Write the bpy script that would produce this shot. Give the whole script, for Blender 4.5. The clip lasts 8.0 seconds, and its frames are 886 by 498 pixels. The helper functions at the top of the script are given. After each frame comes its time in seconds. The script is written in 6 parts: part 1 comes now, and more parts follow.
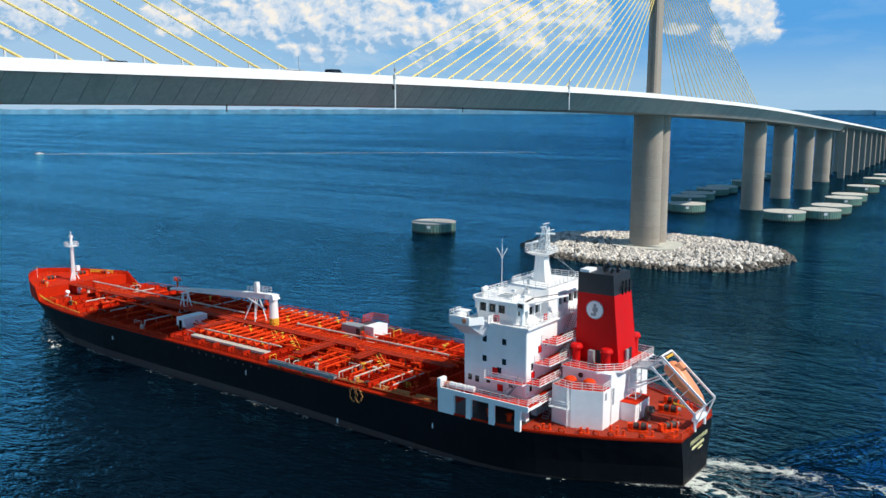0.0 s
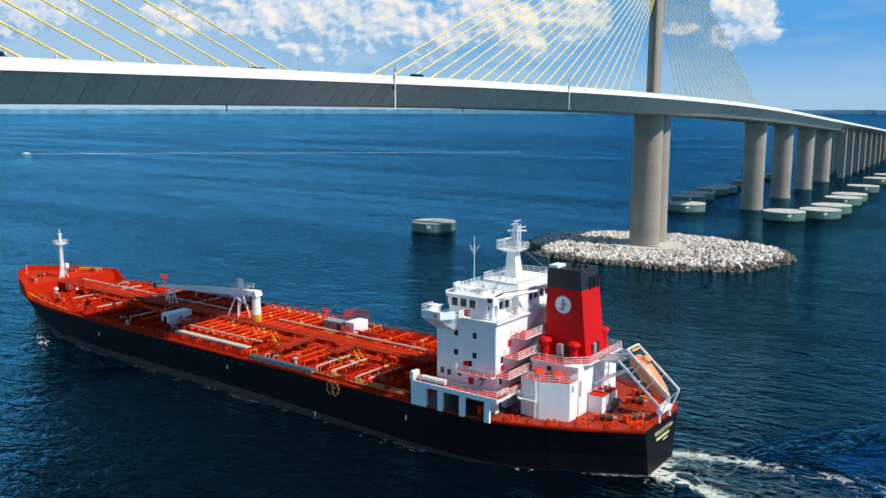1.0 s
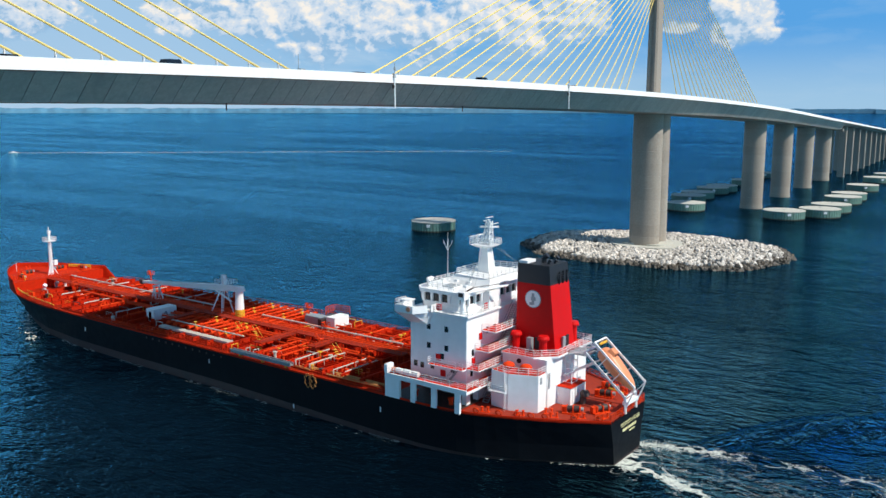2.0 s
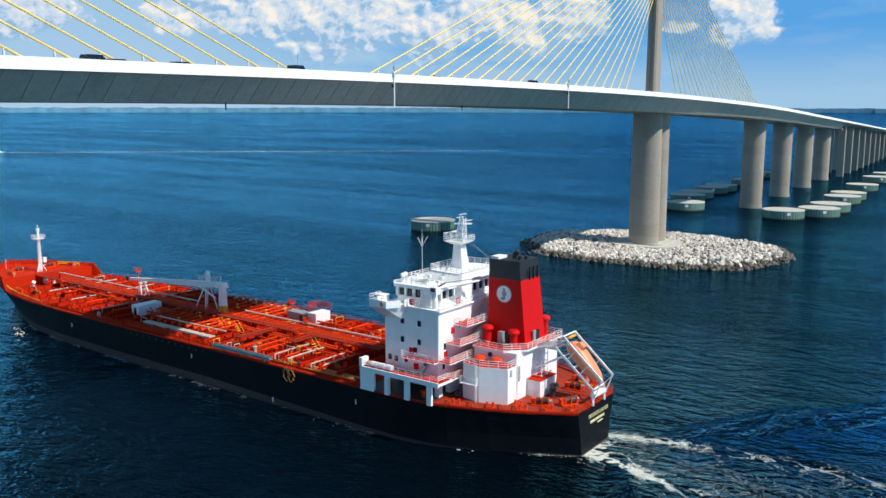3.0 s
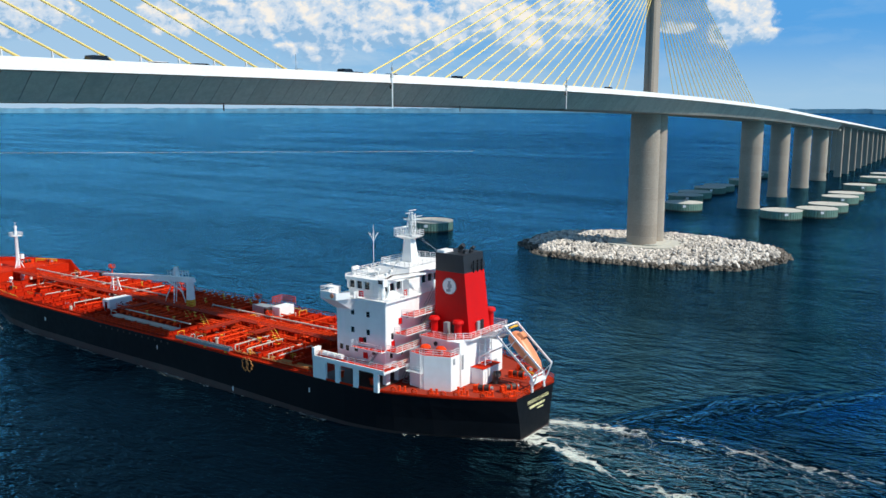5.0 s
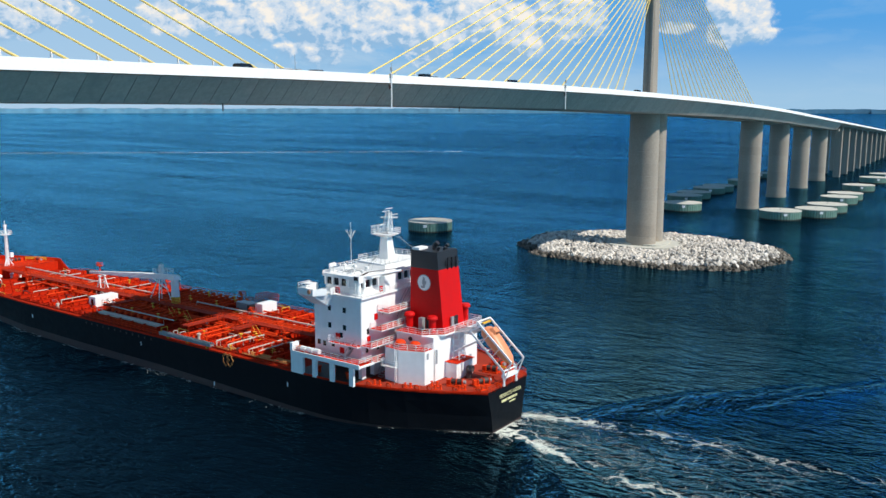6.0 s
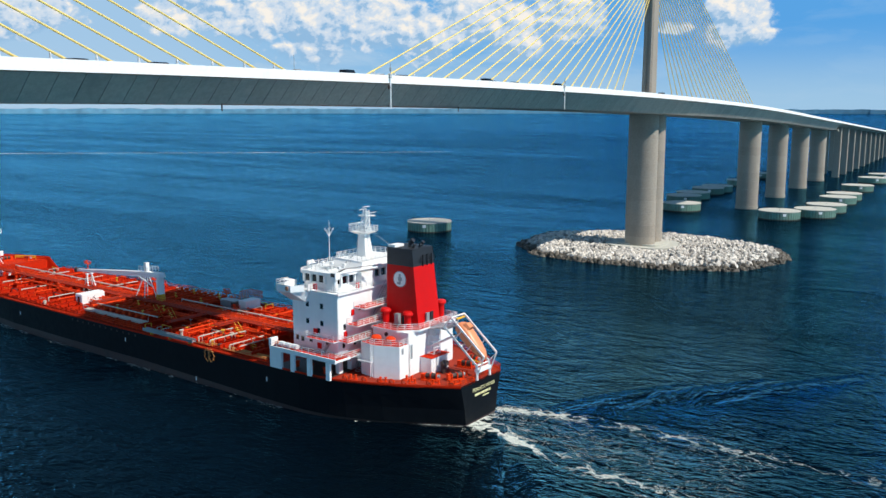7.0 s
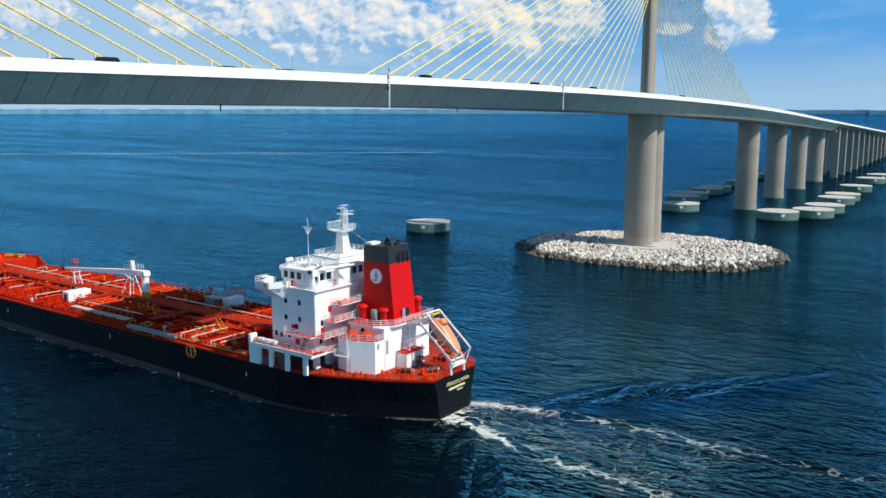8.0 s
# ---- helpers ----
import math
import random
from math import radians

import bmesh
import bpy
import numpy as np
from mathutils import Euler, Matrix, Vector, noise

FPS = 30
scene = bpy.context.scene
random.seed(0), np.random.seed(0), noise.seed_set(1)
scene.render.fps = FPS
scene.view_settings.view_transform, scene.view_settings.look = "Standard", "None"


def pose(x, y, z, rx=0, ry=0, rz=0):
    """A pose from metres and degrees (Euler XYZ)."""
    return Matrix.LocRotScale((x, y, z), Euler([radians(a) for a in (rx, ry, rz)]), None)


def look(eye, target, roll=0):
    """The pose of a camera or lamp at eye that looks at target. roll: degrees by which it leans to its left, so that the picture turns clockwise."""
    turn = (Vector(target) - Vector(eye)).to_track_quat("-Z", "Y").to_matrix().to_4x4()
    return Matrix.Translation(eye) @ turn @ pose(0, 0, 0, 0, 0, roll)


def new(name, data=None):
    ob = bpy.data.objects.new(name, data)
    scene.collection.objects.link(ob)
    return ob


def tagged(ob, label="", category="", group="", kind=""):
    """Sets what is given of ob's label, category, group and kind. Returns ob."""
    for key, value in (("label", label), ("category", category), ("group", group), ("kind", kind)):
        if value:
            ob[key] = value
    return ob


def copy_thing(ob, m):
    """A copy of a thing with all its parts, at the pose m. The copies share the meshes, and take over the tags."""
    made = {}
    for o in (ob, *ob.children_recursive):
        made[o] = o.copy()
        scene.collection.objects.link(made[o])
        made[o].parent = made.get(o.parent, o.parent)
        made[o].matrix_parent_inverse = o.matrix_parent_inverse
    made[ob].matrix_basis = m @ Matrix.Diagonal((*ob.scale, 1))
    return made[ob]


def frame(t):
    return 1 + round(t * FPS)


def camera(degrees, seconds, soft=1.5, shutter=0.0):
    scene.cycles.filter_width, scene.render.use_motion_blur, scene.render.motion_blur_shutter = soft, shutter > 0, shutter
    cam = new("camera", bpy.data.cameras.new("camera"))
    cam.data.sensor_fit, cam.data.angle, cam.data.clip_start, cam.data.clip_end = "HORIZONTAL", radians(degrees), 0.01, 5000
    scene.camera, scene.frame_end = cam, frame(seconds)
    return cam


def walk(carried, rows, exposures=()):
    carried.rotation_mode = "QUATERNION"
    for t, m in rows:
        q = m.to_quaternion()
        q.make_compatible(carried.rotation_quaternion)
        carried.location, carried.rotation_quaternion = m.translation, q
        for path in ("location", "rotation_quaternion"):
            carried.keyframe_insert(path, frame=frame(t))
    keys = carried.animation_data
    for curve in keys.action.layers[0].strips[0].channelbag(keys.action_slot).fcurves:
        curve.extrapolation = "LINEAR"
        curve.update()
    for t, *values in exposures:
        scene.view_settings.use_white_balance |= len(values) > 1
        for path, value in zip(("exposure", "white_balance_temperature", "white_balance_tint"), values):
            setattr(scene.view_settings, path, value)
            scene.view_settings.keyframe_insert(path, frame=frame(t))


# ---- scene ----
cam = camera(54.9, 8.0)
EYE = (-305.4, -106.4, 51.6)
walk(cam, [(t, pose(*EYE, rx, 0, rz)) for t, rx, rz in (
    (0.0, 80.874, -57.368), (1.0, 80.859, -57.368), (1.5, 80.825, -57.368), (3.0, 80.76, -57.421), (3.5, 80.76, -57.444),
    (4.0, 80.779, -57.482), (4.5, 80.787, -57.52), (6.0, 80.813, -57.604), (6.5, 80.817, -57.634), (7.0, 80.828, -57.661),
    (7.5, 80.836, -57.699), (8.0, 80.859, -57.748))])

# ---- light ----
SUN = Vector((0.02, -0.87, 1.0)).normalized()
sun = new("sun", bpy.data.lights.new("sun", "SUN"))
sun.data.energy, sun.data.angle, sun.data.color = 5.0, radians(0.53), (1.0, 0.95, 0.87)
sun.matrix_world = look(SUN * 100, (0, 0, 0))
scene.view_settings.exposure = 0.0


class Nodes:
    """Short hand for building a node tree."""

    def __init__(self, tree):
        self.tree = tree
        tree.nodes.clear()

    def add(self, kind, _ins=None, operation="", data_type="", interpolation_type="", feature=""):
        n = self.tree.nodes.new(kind)
        if operation:
            n.operation = operation
        if data_type:
            n.data_type = data_type
        if interpolation_type:
            n.interpolation_type = interpolation_type
        if feature:
            n.feature = feature
        for k, v in (_ins or {}).items():
            if isinstance(v, bpy.types.NodeSocket):
                self.tree.links.new(v, n.inputs[k])
            else:
                n.inputs[k].default_value = v
        return n

    def math(self, op, a, b=0.0, c=0.0):
        return self.add("ShaderNodeMath", {0: a, 1: b, 2: c}, operation=op).outputs[0]

    def vmath(self, op, a, b=(0, 0, 0)):
        return self.add("ShaderNodeVectorMath", {0: a, 1: b}, operation=op).outputs[0]

    def noise(self, vec, scale, detail=3.0, rough=0.55, dist=0.0):
        return self.add("ShaderNodeTexNoise", {"Vector": vec, "Scale": scale, "Detail": detail, "Roughness": rough, "Distortion": dist}).outputs["Fac"]

    def ramp(self, fac, a, b, lo=0.0, hi=1.0):
        return self.add("ShaderNodeMapRange", {"Value": fac, "From Min": a, "From Max": b, "To Min": lo, "To Max": hi}, interpolation_type="SMOOTHSTEP").outputs[0]

    def mix(self, fac, a, b):
        n = self.add("ShaderNodeMix", {0: fac, 6: a, 7: b}, data_type="RGBA")
        return n.outputs[2]


def sky_world():
    world = bpy.data.worlds.new("sky")
    scene.world = world
    world.use_nodes = True
    n = Nodes(world.node_tree)
    co = n.add("ShaderNodeTexCoord").outputs["Generated"]
    tex = n.add("ShaderNodeTexSky")
    tex.sky_type, tex.sun_disc, tex.sun_elevation, tex.sun_rotation = "NISHITA", False, math.asin(SUN.z), math.atan2(SUN.x, SUN.y)
    tex.altitude, tex.air_density, tex.dust_density, tex.ozone_density = 50, 1.0, 0.6, 2.2
    sky = tex.outputs[0]
    sep = n.add("ShaderNodeSeparateXYZ", {0: co})
    x, y, z = sep.outputs
    az = n.math("MULTIPLY", n.math("ARCTAN2", y, x), 57.2958)
    el = n.math("MULTIPLY", n.math("ARCSINE", z), 57.2958)
    # cumulus banks: azimuth, elevation, half width, half height in degrees
    banks = ((44.0, 6.6, 4.6, 2.3), (41.0, 5.6, 2.6, 2.6), (48.5, 6.0, 3.0, 1.2), (36.4, 6.0, 2.6, 2.4), (33.6, 5.0, 1.8, 1.9), (30.4, 6.2, 2.8, 2.0), (27.6, 5.2, 2.0, 2.0),
             (24.6, 6.2, 2.6, 1.7), (13.4, 5.9, 2.1, 1.7), (14.4, 4.9, 1.4, 1.1), (17.6, 5.2, 1.4, 0.4), (6.0, 7.2, 2.0, 0.6),
             (52, 8.6, 4, 1.0), (60, 6, 5, 2.0), (75, 6, 6, 3), (-25, 5, 9, 2.5), (110, 6, 12, 3), (150, 5, 12, 3), (-120, 6, 14, 3), (-70, 6, 12, 3))
    field = None
    for a, e, w, h in banks:
        dx = n.math("DIVIDE", n.math("SUBTRACT", az, a), w)
        dy = n.math("DIVIDE", n.math("SUBTRACT", el, e), h)
        d = n.math("SQRT", n.math("ADD", n.math("MULTIPLY", dx, dx), n.math("MULTIPLY", dy, dy)))
        f = n.math("SUBTRACT", 1.0, d)
        field = f if field is None else n.math("SMOOTH_MAX", field, f, 0.15)
    vec = n.add("ShaderNodeCombineXYZ", {0: az, 1: n.math("MULTIPLY", el, 1.25), 2: 3.7}).outputs[0]
    bend = n.noise(vec, 0.9, 3.0, 0.5)
    vec = n.vmath("ADD", vec, n.add("ShaderNodeCombineXYZ", {0: n.math("MULTIPLY", bend, 0.9), 1: n.math("MULTIPLY", bend, -0.7), 2: 0.0}).outputs[0])

    def billow(v):
        """Heaped cumulus relief: round heads with a broken rim."""
        heads = n.add("ShaderNodeTexVoronoi", {"Vector": v, "Scale": 0.42, "Smoothness": 0.25, "Detail": 3.0, "Roughness": 0.55, "Lacunarity": 2.3}, feature="SMOOTH_F1").outputs["Distance"]
        return n.math("ADD", n.math("MULTIPLY", n.math("SUBTRACT", 0.5, heads), 0.6), n.math("MULTIPLY", n.math("SUBTRACT", n.noise(v, 0.46, 10.0, 0.6), 0.5), 2.1))

    here = billow(vec)
    sunward = billow(n.vmath("ADD", vec, (-0.32, 0.42, 0.0)))
    dens = n.math("ADD", n.math("MULTIPLY", field, 1.45), n.math("MULTIPLY", here, 1.0))
    mask = n.ramp(dens, -0.48, 0.0)
    # lit heads towards the sun, grey-blue hollows and bases
    lit = n.math("ADD", n.math("ADD", 0.30, n.math("MULTIPLY", n.math("SUBTRACT", here, sunward), 1.15)), n.math("ADD", n.math("MULTIPLY", n.math("SUBTRACT", el, 4.6), 0.10), n.math("MULTIPLY", dens, 0.12)))
    cloud = n.mix(n.ramp(lit, 0.10, 0.52), (3.6, 6.2, 9.2, 1), (7.6, 9.0, 10.6, 1))
    cloud = n.mix(n.ramp(lit, 0.46, 0.92), cloud, (11.8, 11.2, 10.3, 1))
    veil = n.math("MULTIPLY", n.ramp(n.noise(n.add("ShaderNodeCombineXYZ", {0: n.math("MULTIPLY", az, 0.3), 1: el, 2: 9.0}).outputs[0], 0.55, 6.0, 0.6, 0.5), 0.36, 0.66), 0.8)
    veil = n.math("MULTIPLY", veil, n.ramp(az, 10.0, 40.0, 0.30, 1.0))
    veil = n.math("MAXIMUM", veil, n.ramp(az, 34.0, 52.0, 0.1, 0.8))
    low = n.ramp(el, 20.0, 8.0, 0.3, 1.0)
    clear = n.mix(n.ramp(az, 12.0, 48.0), (0.85, 4.3, 9.6, 1), (1.7, 5.4, 9.8, 1))
    haze = n.mix(n.ramp(el, 0.2, 5.6), (4.2, 7.0, 9.7, 1), clear)
    haze = n.mix(n.math("MULTIPLY", veil, 0.9), haze, (5.6, 7.8, 10.0, 1))
    blue = n.mix(n.ramp(el, 8.0, 18.0), (0.22, 0.57, 1.15, 1), (0.50, 1.15, 1.6, 1))
    blue = n.mix(n.ramp(el, 16.0, 40.0), blue, (0.23, 0.38, 0.45, 1))
    base = n.mix(n.math("MAXIMUM", n.math("MULTIPLY", veil, n.ramp(el, 40.0, 10.0)), low), n.vmath("MULTIPLY", sky, blue), haze)
    col = n.mix(n.math("MULTIPLY", mask, n.ramp(el, 0.8, 4.0)), base, cloud)
    bg = n.add("ShaderNodeBackground", {"Color": col, "Strength": 0.08})
    out = n.add("ShaderNodeOutputWorld", {"Surface": bg.outputs[0]})


sky_world()

# ---- materials ----


def material(name, base, rough=0.6, metal=0.0, grain=0.0, grain_scale=8.0, stain=0.0, stain_scale=0.25, stain_col=(0.1, 0.09, 0.08), bump=0.0, island=0.0, streak=False, spec=0.5):
    """Painted, rusted or cast surface: fine grain and large stains, in metres."""
    m = bpy.data.materials.new(name)
    m.use_nodes = True
    n = Nodes(m.node_tree)
    co = n.add("ShaderNodeTexCoord").outputs["Object"]
    col = (*base, 1)
    fine = n.noise(co, grain_scale, 4.0, 0.6)
    c = n.mix(n.ramp(fine, 0.25, 0.75), tuple(v * (1 - grain) for v in base) + (1,), tuple(min(1, v * (1 + grain)) for v in base) + (1,))
    if stain:
        sco = n.vmath("MULTIPLY", co, (1, 1, 0.15)) if streak else co
        big = n.noise(sco, stain_scale, 6.0, 0.62, 0.4)
        c = n.mix(n.math("MULTIPLY", n.ramp(big, 0.48, 0.72), stain), c, (*stain_col, 1))
    if island:
        rnd = n.add("ShaderNodeNewGeometry").outputs["Random Per Island"]
        obr = n.add("ShaderNodeObjectInfo").outputs["Random"]
        k = n.ramp(n.math("FRACT", n.math("ADD", rnd, obr)), 0.0, 1.0, 1 - island, 1 + island)
        c = n.vmath("MULTIPLY", c, n.add("ShaderNodeCombineXYZ", {0: k, 1: k, 2: k}).outputs[0])
    b = n.add("ShaderNodeBsdfPrincipled", {"Base Color": c, "Roughness": n.ramp(fine, 0.2, 0.8, max(0.03, rough - 0.08), min(1, rough + 0.08)), "Metallic": metal, "Specular IOR Level": spec})
    if bump:
        bn = n.add("ShaderNodeBump", {"Height": n.noise(co, grain_scale * 2.0, 5.0, 0.6), "Strength": bump, "Distance": 0.05})
        n.tree.links.new(bn.outputs[0], b.inputs["Normal"])
    n.add("ShaderNodeOutputMaterial", {"Surface": b.outputs[0]})
    return m


def water_material():
    m = bpy.data.materials.new("sea_water")
    m.use_nodes = True
    n = Nodes(m.node_tree)
    co = n.add("ShaderNodeTexCoord").outputs["Object"]
    wind = n.add("ShaderNodeMapping", {"Vector": co, "Rotation": (0, 0, radians(14)), "Scale": (1.0, 0.5, 1.0)}).outputs[0]
    cross = n.add("ShaderNodeMapping", {"Vector": co, "Rotation": (0, 0, radians(48)), "Scale": (1.0, 0.5, 1.0)}).outputs[0]

    def crest(v, scale, detail, dist):
        """Sharp-topped waves with rounded troughs."""
        return n.math("SUBTRACT", 1.0, n.math("ABSOLUTE", n.math("MULTIPLY", n.math("SUBTRACT", n.noise(v, scale, detail, 0.55, dist), 0.5), 4.0)))

    swell = n.noise(wind, 0.05, 3.0, 0.5, 0.6)
    mid = crest(wind, 0.10, 4.0, 0.6)
    chop = crest(wind, 0.36, 4.0, 0.7)
    side = crest(cross, 0.42, 3.0, 0.6)
    ripple = n.noise(wind, 2.4, 3.0, 0.6, 0.4)
    h = n.math("ADD", n.math("ADD", n.math("MULTIPLY", swell, 1.2), n.math("MULTIPLY", mid, 0.8)),
               n.math("ADD", n.math("ADD", n.math("MULTIPLY", chop, 0.36), n.math("MULTIPLY", side, 0.20)), n.math("MULTIPLY", ripple, 0.22)))
    # wind lanes and slicks
    lanes = n.noise(n.vmath("MULTIPLY", wind, (1.0, 0.25, 1.0)), 0.012, 5.0, 0.62, 1.0)
    calm = n.ramp(lanes, 0.36, 0.66, 0.6, 1.15)
    bn = n.add("ShaderNodeBump", {"Height": h, "Strength": calm, "Distance": 1.0})
    tint = n.noise(co, 0.004, 3.0, 0.5, 0.5)
    deep = n.mix(tint, (0.0007, 0.0026, 0.0048, 1), (0.0008, 0.0034, 0.0070, 1))
    body = n.add("ShaderNodeBsdfDiffuse", {"Color": deep, "Normal": bn.outputs[0]})
    # The reflected sky's blue is deepened by a tint painted into the gloss colour.
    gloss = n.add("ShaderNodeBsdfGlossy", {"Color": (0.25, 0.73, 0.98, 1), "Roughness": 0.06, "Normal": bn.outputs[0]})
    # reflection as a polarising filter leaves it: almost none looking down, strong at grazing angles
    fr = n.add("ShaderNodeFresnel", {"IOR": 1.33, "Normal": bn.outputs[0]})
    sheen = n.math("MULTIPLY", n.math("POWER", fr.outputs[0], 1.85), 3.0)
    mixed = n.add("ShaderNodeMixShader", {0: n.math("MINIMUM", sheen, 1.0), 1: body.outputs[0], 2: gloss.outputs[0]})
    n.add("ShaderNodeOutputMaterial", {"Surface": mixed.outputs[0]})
    return m


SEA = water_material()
CONCRETE = material("concrete", (0.33, 0.285, 0.23), 0.85, grain=0.10, grain_scale=1.6, stain=0.35, stain_scale=0.22, stain_col=(0.24, 0.22, 0.19), bump=0.15, streak=True, island=0.06)
GIRDER = material("girder_concrete", (0.47, 0.41, 0.34), 0.85, grain=0.10, grain_scale=1.2, stain=0.35, stain_scale=0.35, stain_col=(0.32, 0.30, 0.27), bump=0.1, island=0.06)
PARAPET = material("parapet_concrete", (0.88, 0.87, 0.84), 0.8, grain=0.05, grain_scale=2.0, stain=0.15, stain_scale=0.4, stain_col=(0.55, 0.53, 0.5))
ROADTOP = material("road_concrete", (0.25, 0.25, 0.24), 0.9, grain=0.1)
STAY = material("stay_yellow", (0.80, 0.62, 0.20), 0.5, grain=0.06, grain_scale=0.5)
HULL = material("hull_black", (0.005, 0.006, 0.008), 0.55, grain=0.2, grain_scale=0.8, stain=0.25, stain_scale=0.25, stain_col=(0.014, 0.014, 0.016), streak=True, spec=0.12)
BOOT = material("boot_topping_red", (0.060, 0.030, 0.026), 0.6, grain=0.2, grain_scale=0.8, stain=0.6, stain_scale=0.4, stain_col=(0.03, 0.03, 0.028))
DECK = material("deck_red", (0.52, 0.022, 0.004), 0.75, grain=0.12, grain_scale=1.2, stain=0.45, stain_scale=0.28, stain_col=(0.30, 0.026, 0.007), spec=0.08)
# Darker than deck_red: dirt plus the shade between girders, painted into the plate.
PLATE = material("shaded_dirty_plate_red", (0.34, 0.018, 0.004), 0.8, grain=0.2, grain_scale=1.2, stain=0.6, stain_scale=0.3, stain_col=(0.14, 0.012, 0.005), spec=0.06)
REDPIPE = material("pipe_red", (0.72, 0.05, 0.007), 0.6, grain=0.15, grain_scale=2.0, stain=0.3, stain_scale=0.8, stain_col=(0.4, 0.04, 0.01), spec=0.12)
WHITE = material("paint_white", (0.86, 0.86, 0.84), 0.45, grain=0.03, grain_scale=0.8, stain=0.12, stain_scale=0.5, stain_col=(0.62, 0.56, 0.48), streak=True)
FUNRED = material("funnel_red", (0.60, 0.006, 0.006), 0.5, grain=0.05, grain_scale=0.8, stain=0.2, stain_scale=0.4, stain_col=(0.45, 0.006, 0.006), streak=True, spec=0.15)
BLACK = material("funnel_black", (0.018, 0.02, 0.024), 0.5, grain=0.2, grain_scale=1.0)
GLASS = material("window_glass", (0.01, 0.014, 0.018), 0.06, grain=0.1)
STEEL = material("grey_steel", (0.34, 0.37, 0.38), 0.5, metal=0.3, grain=0.1, grain_scale=2.0)
PALEPIPE = material("pipe_pale", (0.55, 0.50, 0.42), 0.5, grain=0.12, grain_scale=2.0, stain=0.3, stain_scale=0.8, stain_col=(0.35, 0.2, 0.12))
YELLOW = material("paint_yellow", (0.75, 0.42, 0.03), 0.5, grain=0.1, grain_scale=2.0)
ORANGE = material("lifeboat_orange", (0.75, 0.27, 0.12), 0.4, grain=0.06, grain_scale=1.0, stain=0.15, stain_scale=0.6, stain_col=(0.6, 0.3, 0.2))
# Dark gear, and the painted shade under the side platforms.
DARK = material("dark_gear_and_shade", (0.05, 0.03, 0.025), 0.6, grain=0.2, grain_scale=2.0)
ROCK = material("riprap", (0.56, 0.52, 0.46), 0.9, grain=0.25, grain_scale=1.2, stain=0.3, stain_scale=0.6, stain_col=(0.36, 0.31, 0.26), bump=0.5, island=0.3)
WETROCK = material("riprap_wet", (0.10, 0.085, 0.065), 0.6, grain=0.3, grain_scale=1.2, bump=0.5, island=0.4)
SHEET = material("sheet_pile_green", (0.13, 0.24, 0.19), 0.7, grain=0.2, grain_scale=1.0, stain=0.5, stain_scale=0.5, stain_col=(0.12, 0.12, 0.09), streak=True, island=0.1)
CAP = material("dolphin_cap", (0.50, 0.49, 0.42), 0.85, grain=0.08, grain_scale=1.0, stain=0.3, stain_scale=0.15, stain_col=(0.42, 0.41, 0.36))
TIDE = material("tide_band", (0.055, 0.06, 0.045), 0.6, grain=0.3, grain_scale=2.0)
FOAM = material("sea_foam", (0.72, 0.76, 0.68), 0.8, grain=0.1)
# Distance haze is mixed into the shore's blue base colour.
LAND = material("far_shore", (0.11, 0.27, 0.38), 0.9, grain=0.3, grain_scale=0.02, stain=0.5, stain_scale=0.01, stain_col=(0.2, 0.33, 0.4))

# ---- mesh helpers ----


def part(name, bm, mat, parent=None, label="", smooth=False):
    me = bpy.data.meshes.new(name)
    bmesh.ops.recalc_face_normals(bm, faces=bm.faces)
    bm.to_mesh(me)
    bm.free()
    me.materials.append(mat)
    if smooth:
        me.shade_smooth()
    ob = new(name, me)
    if parent is not None:
        ob.parent = parent
    if label:
        tagged(ob, label)
    return ob


def face_up(ob):
    """Turn an open sheet so that its faces look at the sky."""
    if sum(p.normal.z * p.area for p in ob.data.polygons) < 0:
        ob.data.flip_normals()
    return ob


def share(name, source, parent, m):
    """Another object on the mesh of source."""
    ob = new(name, source.data)
    ob.parent = parent
    ob.matrix_basis = m
    return ob


def box(bm, x0, x1, y0, y1, z0, z1, m=None):
    vs = [bm.verts.new((x, y, z)) for z in (z0, z1) for x, y in ((x0, y0), (x1, y0), (x1, y1), (x0, y1))]
    if m:
        for v in vs:
            v.co = m @ v.co
    for f in ((3, 2, 1, 0), (4, 5, 6, 7), (0, 1, 5, 4), (1, 2, 6, 5), (2, 3, 7, 6), (3, 0, 4, 7)):
        bm.faces.new([vs[i] for i in f])
    return bm


def tube(bm, p, q, r, seg=6, r2=None, caps=True):
    p, q = Vector(p), Vector(q)
    d = (q - p).normalized()
    a = d.orthogonal().normalized()
    b = d.cross(a)
    rings = []
    for c, rad in ((p, r), (q, r if r2 is None else r2)):
        rings.append([bm.verts.new(c + (a * math.cos(i * math.tau / seg) + b * math.sin(i * math.tau / seg)) * rad) for i in range(seg)])
    for i in range(seg):
        j = (i + 1) % seg
        bm.faces.new((rings[0][i], rings[0][j], rings[1][j], rings[1][i]))
    if caps:
        bm.faces.new(rings[0][::-1])
        bm.faces.new(rings[1])
    return bm


def polyline(bm, pts, r, seg=6):
    for p, q in zip(pts, pts[1:]):
        tube(bm, p, q, r, seg)
    return bm


def prism(bm, outline, z0, z1, top=None):
    """Upright prism over an outline of (x, y); top: another outline for the upper end."""
    lo = [bm.verts.new((x, y, z0)) for x, y in outline]
    hi = [bm.verts.new((x, y, z1)) for x, y in (top or outline)]
    k = len(lo)
    for i in range(k):
        j = (i + 1) % k
        bm.faces.new((lo[i], lo[j], hi[j], hi[i]))
    bm.faces.new(lo[::-1])
    bm.faces.new(hi)
    return bm


